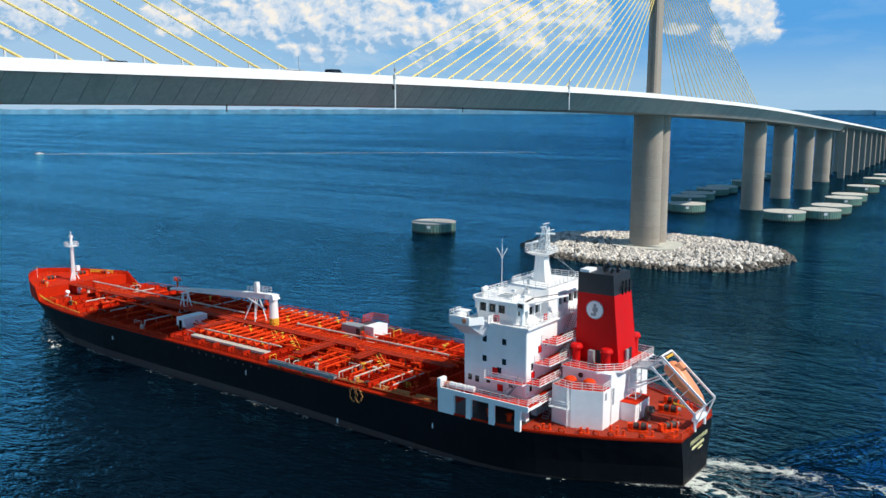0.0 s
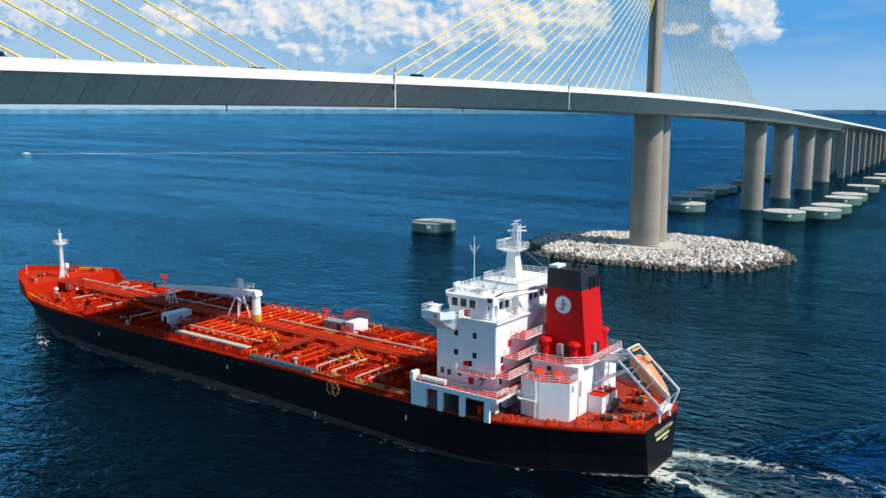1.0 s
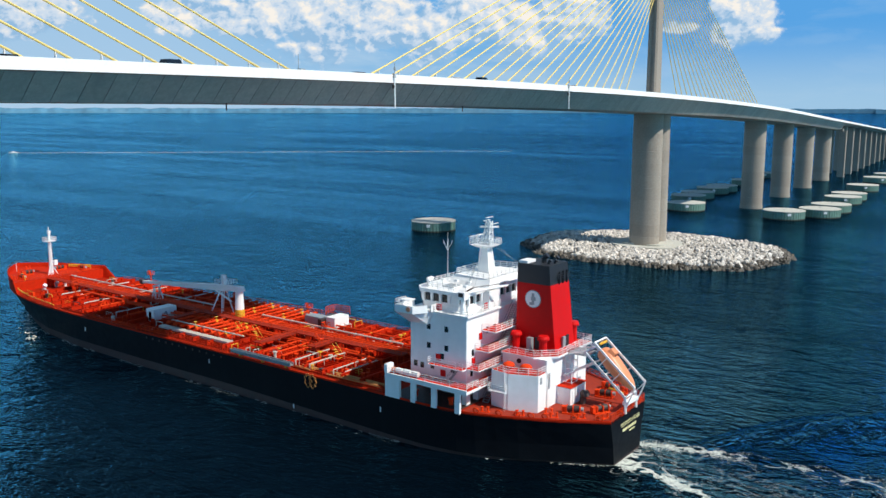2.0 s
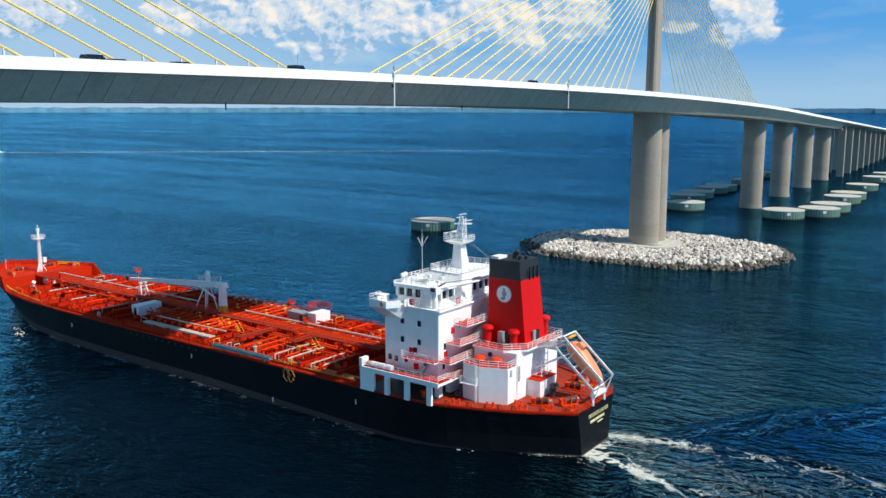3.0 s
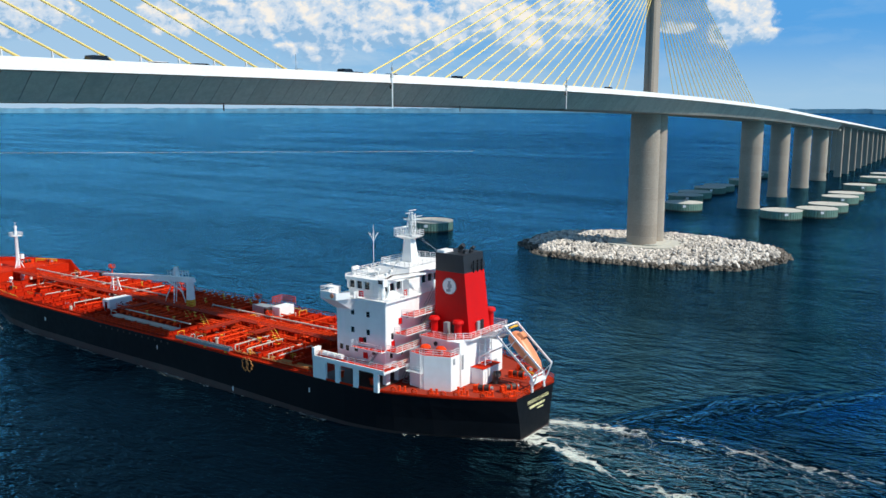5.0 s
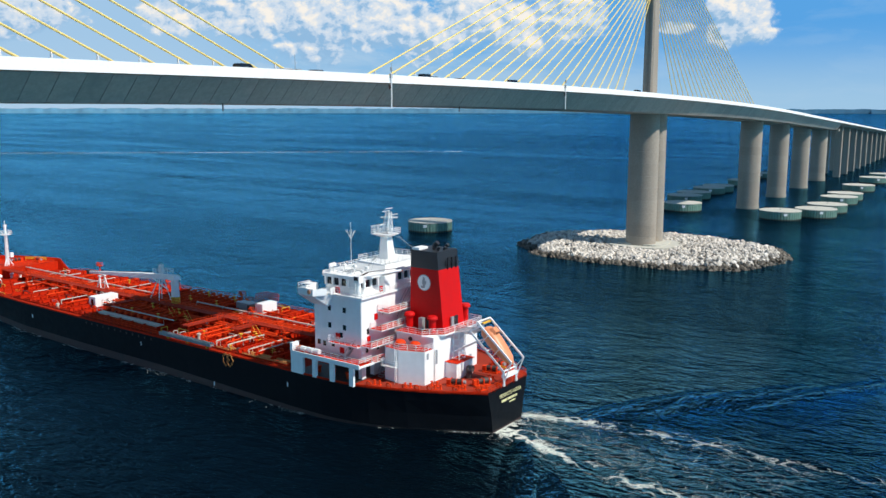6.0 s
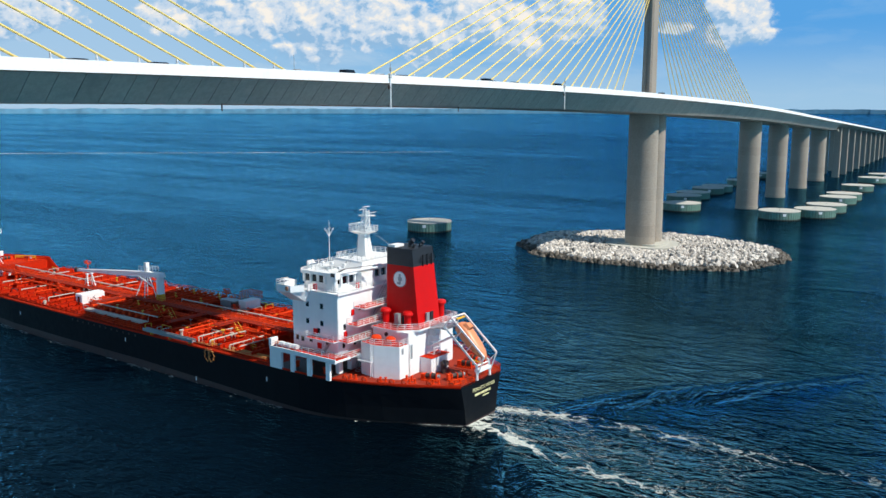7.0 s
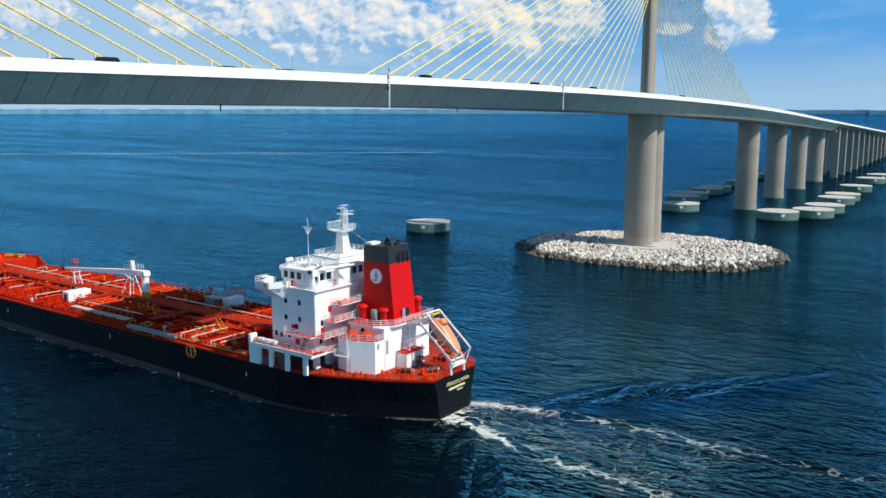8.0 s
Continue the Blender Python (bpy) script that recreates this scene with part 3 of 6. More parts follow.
# along the ship: half breadth at the deck and at the waterline
BREADTH = ((0.0, 6.0, 4.2), (2, 7.2, 5.2), (5.6, 9.4, 7.0), (9.3, 11.3, 9.2), (13, 13.0, 11.4), (19.5, 15.3, 14.2), (26, 16.0, 15.6), (34, 16.1, 16.0), (100, 16.1, 16.0), (125, 15.9, 15.4),
           (140, 15.2, 13.6), (150, 13.9, 10.8), (158, 12.0, 7.8), (165, 9.4, 4.8), (170, 7.0, 2.6), (174, 4.5, 1.0), (177, 1.8, 0.25), (178.3, 0.2, 0.1))


def hull_outline(scale=1.0, x0=0.0, x1=178.3, step=3.0, inset=0.0, low=False):
    k = max(2, int((x1 - x0) / step))
    xs = [x0 + (x1 - x0) * i / k for i in range(k + 1)]
    half = [(x, max(0.05, lerp_table(BREADTH, x)[1 if low else 0] - inset)) for x in xs]
    return [(x, y) for x, y in half] + [(x, -y) for x, y in reversed(half)]


def loft(bm, levels):
    """Skin between outlines at rising heights."""
    rings = [[bm.verts.new((x, y, z(x) if callable(z) else z)) for x, y in o] for o, z in levels]
    k = len(rings[0])
    for a, b in zip(rings, rings[1:]):
        for i in range(k):
            j = (i + 1) % k
            bm.faces.new((a[i], a[j], b[j], b[i]))
    return rings


ship = tagged(new("product_tanker"), "black-hulled product tanker with red deck and white deckhouse under way", "ship")


def hull():
    lo, hi = hull_outline(low=True), hull_outline()
    mid = lambda f: [(a[0] + (b[0] - a[0]) * f, a[1] + (b[1] - a[1]) * f) for a, b in zip(lo, hi)]
    rake = lambda o, d: [(x - d if x > 160 else x, y) for x, y in o]
    boot = lambda x: 0.35 + 1.25 * max(0.0, min(1.0, (x - 12) / 60))
    bm = bmesh.new()
    rings = loft(bm, [(rake(mid(0.2), 1.1), boot), (rake(mid(0.4), 0.8), 3.0), (rake(mid(0.75), 0.3), 5.4), (hi, DECK_Z)])
    part("hull", bm, HULL, ship, "black painted steel hull")
    bm = bmesh.new()
    rings = loft(bm, [(rake(lo, 2.0), -3.0), (rake(lo, 1.6), 0.0), (rake(mid(0.2), 1.1), boot)])
    bm.faces.new(rings[0][::-1])
    part("boot_topping", bm, BOOT, ship, "dull red boot topping at the waterline")
    bm = bmesh.new()
    prism(bm, hull_outline(inset=0.03), DECK_Z - 0.3, DECK_Z + 0.01)
    part("main_deck", bm, PLATE, ship, "red painted steel main deck, darkened for shade and dirt")


hull()


def windows(house, face, spots, w=0.7, h=0.9):
    """Dark panes with frames on a wall: face 'port' at y, 'aft' at x."""
    for a, z, at in spots:
        bm = bmesh.new()
        if face == "port":
            box(bm, a - w / 2, a + w / 2, at, at + 0.03, z - h / 2, z + h / 2)
        else:
            box(bm, at - 0.03, at, a - w / 2, a + w / 2, z - h / 2, z + h / 2)
        win = part("window", bm, GLASS, house, "dark square window")


def deckhouse():
    bm = bmesh.new()
    box(bm, 20.8, 31.7, -12.6, 12.6, 10.4, 20.9)
    bevelled(bm, 0.12)
    house = part("deckhouse", bm, WHITE, ship, "white accommodation block")
    windows(house, "port", [(x, z, 12.6) for z in (15.6, 18.6) for x in (28.0, 24.6)] + [(30.6, 12.3, 12.6), (29.3, 12.2, 12.6), (27.3, 12.4, 12.6), (25.4, 14.2, 12.6), (23.4, 12.4, 12.6)])
    windows(house, "aft", [(y, z, 20.8) for z in (12.1,) for y in (11.3, 8.5)] + [(11.0, 15.2, 20.8), (7.5, 15.2, 20.8), (7.0, 18.0, 20.8), (5.0, 18.0, 20.8)], 0.6, 1.0)
    for x, z in ((26.1, 14.0), (25.2, 11.6), (26.0, 21.9)):
        bm = bmesh.new()
        box(bm, x - 0.45, x + 0.45, 12.6 if z < 20 else 12.55, 12.75, z - 0.5, z + 0.5)
        part("fire_box", bm, FUNRED, house, "small red fire-gear box")
    bm = bmesh.new()
    box(bm, 20.9, 31.6, -9.4, 9.4, DECK_Z, 10.45)
    part("lower_house", bm, WHITE, house, "white recessed lower house")
    for s in (1, -1):
        # Recess shade put in as colour: an added dark panel and darkened plating.
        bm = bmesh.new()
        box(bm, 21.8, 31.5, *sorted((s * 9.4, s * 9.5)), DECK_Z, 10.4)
        part("recess_shade_panel", bm, DARK, house, "added dark panel that paints shade into the recess")
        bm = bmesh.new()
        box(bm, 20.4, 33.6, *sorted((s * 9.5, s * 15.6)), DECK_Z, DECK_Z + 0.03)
        part("shade_dark_plating", bm, DARK, house, "side deck plating painted dark for the platform's shade")
        for x in (23.0, 26.4, 29.8):
            bm = bmesh.new()
            tube(bm, (x, s * 13.6, DECK_Z), (x, s * 13.6, DECK_Z + 0.9), 0.35, 10)
            tube(bm, (x, s * 13.6, DECK_Z + 0.9), (x, s * 13.6, DECK_Z + 1.1), 0.5, 10)
            part("side_vent", bm, REDPIPE, house, "red side deck vent")
    bm = bmesh.new()
    box(bm, 20.8, 21.6, 11.6, 12.6, DECK_Z, 10.45)
    part("house_corner_post", bm, WHITE, house)
    # side platforms with their posts, both sides
    for s in (1, -1):
        bm = bmesh.new()
        box(bm, 18.3, 34, *sorted((s * 12.3, s * 16.15)), 10.35, 10.7)
        box(bm, 18.3, 34, *sorted((s * 16.0, s * 16.2)), 10.25, 11.0)
        pf = part("side_platform", bm, WHITE, ship, "white side platform")
        bm = bmesh.new()
        box(bm, 18.5, 33.9, *sorted((s * 12.65, s * 15.9)), 10.7, 10.73)
        part("platform_floor", bm, DECK, pf, "red painted floor")
        for x0, x1 in ((31.1, 34.0), (28.0, 28.9), (24.0, 24.9), (19.6, 20.5)):
            bm = bmesh.new()
            box(bm, x0, x1, *sorted((s * 15.7, s * 16.15)), DECK_Z - 0.1, 10.4)
            part("post", bm, WHITE, pf)
        bm = bmesh.new()
        rail(bm, [(34, s * 15.9, 11.0), (18.5, s * 15.9, 11.0), (18.5, s * 12.8, 11.0)], 0.9, 1.5)
        part("railing", bm, WHITE, pf)
        bm = bmesh.new()
        box(bm, 33.5, 34.1, *sorted((s * 14.6, s * 16.2)), 11.0, 12.3)
        part("light_box", bm, WHITE, pf)
        bm = bmesh.new()
        for x in (31.9, 30.4, 28.8):
            tube(bm, (x - 0.6, s * 15.0, 11.35), (x + 0.6, s * 15.0, 11.35), 0.42, 10)
        part("raft_canister", bm, WHITE if s > 0 else ORANGE, pf, "white life raft canisters")
        bm = bmesh.new()
        tube(bm, (32.7, s * 15.0, 11.3), (33.3, s * 15.0, 11.3), 0.42, 10)
        part("rescue_gear", bm, ORANGE, pf, "orange rescue gear")
        # small landing with ladder half way up
        bm = bmesh.new()
        box(bm, 20.6, 27.2, *sorted((s * 12.6, s * 14.0)), 12.95, 13.1)
        ld = part("landing", bm, WHITE, house, "white side landing")
        bm = bmesh.new()
        box(bm, 20.7, 27.1, *sorted((s * 12.65, s * 13.9)), 13.1, 13.12)
        part("landing_floor", bm, DECK, ld, "red painted floor")
        bm = bmesh.new()
        rail(bm, [(27.2, s * 14.0, 13.1), (20.6, s * 14.0, 13.1)], 1.05, 1.3)
        rail(bm, [(27.2, s * 12.7, 13.1), (27.2, s * 14.0, 13.1)], 1.05, 1.3)
        part("railing", bm, WHITE, house)
        bm = bmesh.new()
        for i in range(10):
            f = i / 9
            box(bm, 23.6 - 1.8 * f - 0.12, 23.6 - 1.8 * f + 0.12, *sorted((s * 13.0, s * 13.7)), 10.7 + 2.3 * f, 10.76 + 2.3 * f)
        for yy in (13.0, 13.7):
            tube(bm, (23.7, s * yy, 10.7), (21.8, s * yy, 13.1), 0.05, 5)
            tube(bm, (23.7, s * yy, 11.6), (21.8, s * yy, 14.0), 0.04, 5)
        part("stair", bm, STEEL, house)
    # bridge deck, wings and wheelhouse
    bm = bmesh.new()
    box(bm, 20.4, 32.0, -12.9, 12.9, 20.9, 21.15)
    part("bridge_deck", bm, WHITE, ship, "white bridge deck")
    for s in (1, -1):
        bm = bmesh.new()
        lo = [(27.2, s * 12.6), (31.9, s * 12.6), (31.9, s * 13.2), (27.2, s * 13.2)]
        prism(bm, [(28.0, s * 12.6), (31.8, s * 12.6), (31.8, s * 12.8), (28.0, s * 12.8)], 18.9, 21.1, [(27.0, s * 12.6), (32.0, s * 12.6), (32.0, s * 16.0), (28.6, s * 16.0)])
        wing = part("bridge_wing", bm, WHITE, ship, "white open bridge wing")
        bm = bmesh.new()
        for x0, x1, y0, y1 in ((28.5, 32.0, 15.9, 16.02), (31.9, 32.02, 11.2, 16.0), (26.9, 27.02, 11.2, 13.4)):
            box(bm, x0, x1, *sorted((s * y0, s * y1)), 21.1, 22.25)
        box(bm, -0.9, 0.9, -0.06, 0.06, 21.1, 22.25, pose(27.75, s * 14.7, 0, 0, 0, s * 59))
        box(bm, -0.65, 0.65, -0.06, 0.06, 21.1, 22.25, pose(28.2, s * 15.45, 0, 0, 0, s * 59))
        part("wing_bulwark", bm, WHITE, wing)
        bm = bmesh.new()
        rail(bm, [(32.0, s * 13.2, 22.25), (32.0, s * 15.9, 22.25), (28.6, s * 15.9, 22.25)], 0.75, 0.9, 0.04, 2)
        box(bm, 29.4, 31.4, *sorted((s * 14.0, s * 15.5)), 22.95, 23.02)
        part("wing_shelter", bm, WHITE, wing)
        bm = bmesh.new()
        tube(bm, (29.3, s * 16.06, 21.7), (29.3, s * 16.16, 21.7), 0.38, 12)
        part("lifebuoy", bm, ORANGE, wing, "orange lifebuoy")
    outline = [(22.2, -10.2), (22.2, 10.2), (23.6, 11), (30.2, 11), (31.6, 9.4), (31.6, -9.4), (30.2, -11), (23.6, -11)]
    bm = bmesh.new()
    prism(bm, outline, 21.1, 22.3)
    wh = part("wheelhouse", bm, WHITE, ship, "white wheelhouse with wide windows")
    bm = bmesh.new()
    prism(bm, [(26.9 + (x - 26.9) * 0.97, y * 0.985) for x, y in outline], 22.28, 23.75)
    part("window_band", bm, GLASS, wh, "dark wheelhouse glazing")
    pts = outline + outline[:1]
    for (xa, ya), (xb, yb) in zip(pts, pts[1:]):
        k = max(1, round(math.hypot(xb - xa, yb - ya) / 1.7))
        for i in range(k):
            x, y = xa + (xb - xa) * i / k, ya + (yb - ya) * i / k
            bm = bmesh.new()
            box(bm, x - 0.22, x + 0.22, y - 0.16, y + 0.16, 22.2, 23.8)
            part("window_post", bm, WHITE, wh)
    for y in (-10.9, 10.72):
        bm = bmesh.new()
        box(bm, 23.6, 25.4, y, y + 0.18, 22.2, 23.8)
        part("side_panel", bm, WHITE, wh)
    bm = bmesh.new()
    prism(bm, [(26.9 + (x - 26.9) * 1.09, y * 1.05) for x, y in outline], 23.72, 24.25)
    roof = part("wheelhouse_roof", bm, WHITE, wh, "white wheelhouse roof")
    bm = bmesh.new()
    box(bm, 26.3, 28.3, 6.5, 8.8, 24.25, 24.4)
    part("roof_hatch", bm, STEEL, wh)
    # upper house behind the wheelhouse, with tapered roof to the mast
    bm = bmesh.new()
    prism(bm, [(20.9, -6.5), (29.6, -5.5), (29.6, 5.5), (20.9, 6.5)], 24.25, 25.6, [(21.4, -5.5), (28.6, -4.6), (28.6, 4.6), (21.4, 5.5)])
    part("monkey_island", bm, WHITE, ship, "white raised roof deck")
    bm = bmesh.new()
    ro = [(30.8, -9.0, 24.25), (30.8, 9.0, 24.25), (29.8, 10.6, 24.25), (24.5, 10.8, 24.25)]
    rail(bm, ro, 0.95, 1.1)
    rail(bm, [(28.4, -4.6, 25.6), (28.4, 4.6, 25.6), (21.6, 5.4, 25.6), (21.6, -5.4, 25.6), (28.4, -4.6, 25.6)], 0.95, 1.2)
    part("roof_railing", bm, WHITE, ship)
    bm = bmesh.new()
    tube(bm, (30.5, 4.2, 24.2), (30.5, 4.2, 32.2), 0.05, 6, 0.02)
    for a in range(6):
        tube(bm, (30.5, 4.2, 29.2), (30.5 + 0.9 * math.cos(a * 1.05), 4.2 + 0.9 * math.sin(a * 1.05), 30.8), 0.025, 4)
    part("whip_aerial", bm, WHITE, ship)
    bm = bmesh.new()
    for p in ((30.2, 9.8), (30.4, 8.8), (29.8, 10.2)):
        bmesh.ops.create_uvsphere(bm, u_segments=10, v_segments=6, radius=0.38, matrix=Matrix.Translation((*p, 25.3)))
        tube(bm, (*p, 24.2), (*p, 25.1), 0.06, 5)
    part("aerial_dome", bm, WHITE, ship, "small white aerial domes")
    for x, y, h in ((29.0, 7.6, 0.7), (25.2, 9.2, 1.2), (24.0, 7.4, 0.8), (29.6, -3.0, 0.9), (23.2, 9.6, 0.6)):
        bm = bmesh.new()
        tube(bm, (x, y, 24.2), (x, y, 24.25 + h), 0.08, 6)
        box(bm, x - 0.3, x + 0.3, y - 0.22, y + 0.22, 24.25 + h, 24.6 + h)
        part("roof_lamp", bm, WHITE, ship, "white searchlight on the roof")
    bm = bmesh.new()
    tube(bm, (27.4, 1.0, 25.9), (24.6, 6.4, 25.2), 0.16, 7)
    part("rolled_awning", bm, STEEL, ship, "grey rolled awning")
    # radar mast
    bm = bmesh.new()
    prism(bm, [(24.4, -1.1), (27.0, -0.9), (27.0, 0.9), (24.4, 1.1)], 24.3, 30.1, [(25.2, -0.7), (26.6, -0.6), (26.6, 0.6), (25.2, 0.7)])
    mast = part("radar_mast", bm, WHITE, ship, "white radar mast")
    bm = bmesh.new()
    prism(bm, [(24.9, -0.9), (27.0, -0.9), (27.0, 0.9), (24.9, 0.9)], 29.6, 30.1, [(24.0, -1.7), (27.9, -1.7), (27.9, 1.7), (24.0, 1.7)])
    part("mast_platform", bm, WHITE, mast)
    bm = bmesh.new()
    rail(bm, [(24.0, -1.7, 30.1), (27.9, -1.7, 30.1), (27.9, 1.7, 30.1), (24.0, 1.7, 30.1), (24.0, -1.7, 30.1)], 1.0, 0.9, 0.045)
    part("mast_railing", bm, WHITE, mast)
    bm = bmesh.new()
    legs = [Vector((24.9, -0.7, 30.1)), Vector((26.3, -0.7, 30.1)), Vector((26.3, 0.7, 30.1)), Vector((24.9, 0.7, 30.1))]
    tops = [v * 0.0 + Vector((25.2 + (v.x - 25.6) * 0.5, v.y * 0.5, 34.0)) for v in legs]
    for i in range(4):
        tube(bm, legs[i], tops[i], 0.08, 5)
        for j in range(4):
            a, b = legs[i].lerp(tops[i], j / 4), legs[(i + 1) % 4].lerp(tops[(i + 1) % 4], (j + 1) / 4)
            tube(bm, a, b, 0.05, 4)
            tube(bm, a, legs[(i + 1) % 4].lerp(tops[(i + 1) % 4], j / 4), 0.05, 4)
    for y, z in ((-1.6, 33.4), (0, 34.6), (0.8, 34.2)):
        tube(bm, (25.2, y - 1.0, z), (25.2, y + 1.0, z), 0.06, 5)
    part("lattice_top", bm, WHITE, mast, "white lattice topmast")
    bm = bmesh.new()
    box(bm, 27.6, 27.85, -1.9, 1.9, 31.3, 31.5)
    tube(bm, (27.7, 0, 30.1), (27.7, 0, 31.3), 0.16, 8)
    box(bm, -1.5, 1.5, -0.12, 0.12, 32.8, 33.05, pose(25.6, -0.6, 0, 0, 0, 35))
    part("radar_scanner", bm, WHITE, mast)
    bm = bmesh.new()
    for p, q in (((22.0, -9, 24.3), (26, -0.4, 30.6)), ((22, 9, 24.3), (26, 0.4, 30.6)), ((21.6, -5, 25.6), (25.2, -0.4, 31)), ((21.6, 3, 25.6), (25.2, 0.4, 31))):
        tube(bm, p, q, 0.02, 4)
    for k in range(14):
        z = 25.2 + k * 0.4
        tube(bm, (24.1 + k * 0.06, -0.3, z), (24.1 + k * 0.06, 0.3, z), 0.03, 4)
    part("mast_ladder", bm, STEEL, mast)
    # decks behind the tower, with outside stairs
    for z, y1, x0 in ((10.55, 12.9, 18.4), (13.15, 12.9, 18.4), (15.6, 10.5, 18.2), (18.3, 8.6, 18.2)):
        bm = bmesh.new()
        box(bm, x0, 20.85, -y1, y1, z - 0.15, z)
        dk = part("aft_gallery", bm, WHITE, house, "white aft gallery")
        bm = bmesh.new()
        box(bm, x0 + 0.1, 20.8, -y1 + 0.1, y1 - 0.1, z, z + 0.03)
        part("gallery_floor", bm, DECK, house)
        bm = bmesh.new()
        rail(bm, [(20.7, y1, z), (x0, y1, z), (x0, -y1, z), (20.7, -y1, z)], 1.05, 1.5)
        part("railing", bm, WHITE, house)
    for z0, z1, ya, yb in ((7.24, 10.55, 9.6, 6.8), (10.55, 13.15, 5.0, 2.2), (13.15, 15.6, 4.6, 2.2), (15.6, 18.3, 4.6, 2.0), (18.3, 21.1, 3.6, 1.0)):
        bm = bmesh.new()
        for i in range(11):
            f = i / 10
            y, z = ya + (yb - ya) * f, z0 + (z1 - z0) * f
            box(bm, 18.9, 19.8, y - 0.14, y + 0.14, z, z + 0.05)
        for x in (18.85, 19.85):
            tube(bm, (x, ya, z0), (x, yb, z1), 0.07, 5)
            tube(bm, (x, ya, z0 + 0.9), (x, yb, z1 + 0.9), 0.04, 5)
        part("outside_stair", bm, STEEL, house, "steep grey outside stair")
    # crane and locker on the bridge deck, aft
    bm = bmesh.new()
    tube(bm, (22.2, 11.6, 21.1), (22.2, 11.6, 23.6), 0.4, 10)
    prism(bm, [(21.6, 11.0), (22.8, 11.0), (22.8, 12.2), (21.6, 12.2)], 23.4, 24.6)
    dcr = part("stores_crane", bm, WHITE, ship, "white stores crane")
    bm = bmesh.new()
    tube(bm, (22.4, 11.4, 24.3), (18.4, 5.0, 25.0), 0.28, 8, 0.16)
    part("crane_jib", bm, WHITE, dcr)
    bm = bmesh.new()
    tube(bm, (22.6, 12.0, 24.1), (21.4, 10.0, 25.1), 0.13, 6)
    tube(bm, (21.4, 10.0, 25.1), (18.6, 5.3, 25.4), 0.06, 6)
    box(bm, 21.8, 22.6, 11.6, 12.3, 23.9, 24.5)
    part("crane_winch", bm, DARK, dcr)
    bm = bmesh.new()
    rail(bm, [(27.0, 12.8, 21.15), (20.5, 12.8, 21.15), (20.5, -12.8, 21.15)], 1.05, 1.2)
    part("bridge_deck_railing", bm, WHITE, ship)
    bm = bmesh.new()
    box(bm, 20.9, 22.2, 3.2, 6.4, 21.15, 23.9)
    part("aft_locker", bm, WHITE, ship)
    for y, z in ((7.6, 21.9), (9.0, 17.4), (10.9, 13.9)):
        bm = bmesh.new()
        box(bm, 20.62, 20.79, y - 0.35, y + 0.35, z - 0.5, z + 0.5)
        part("fire_box", bm, FUNRED, house)


deckhouse()


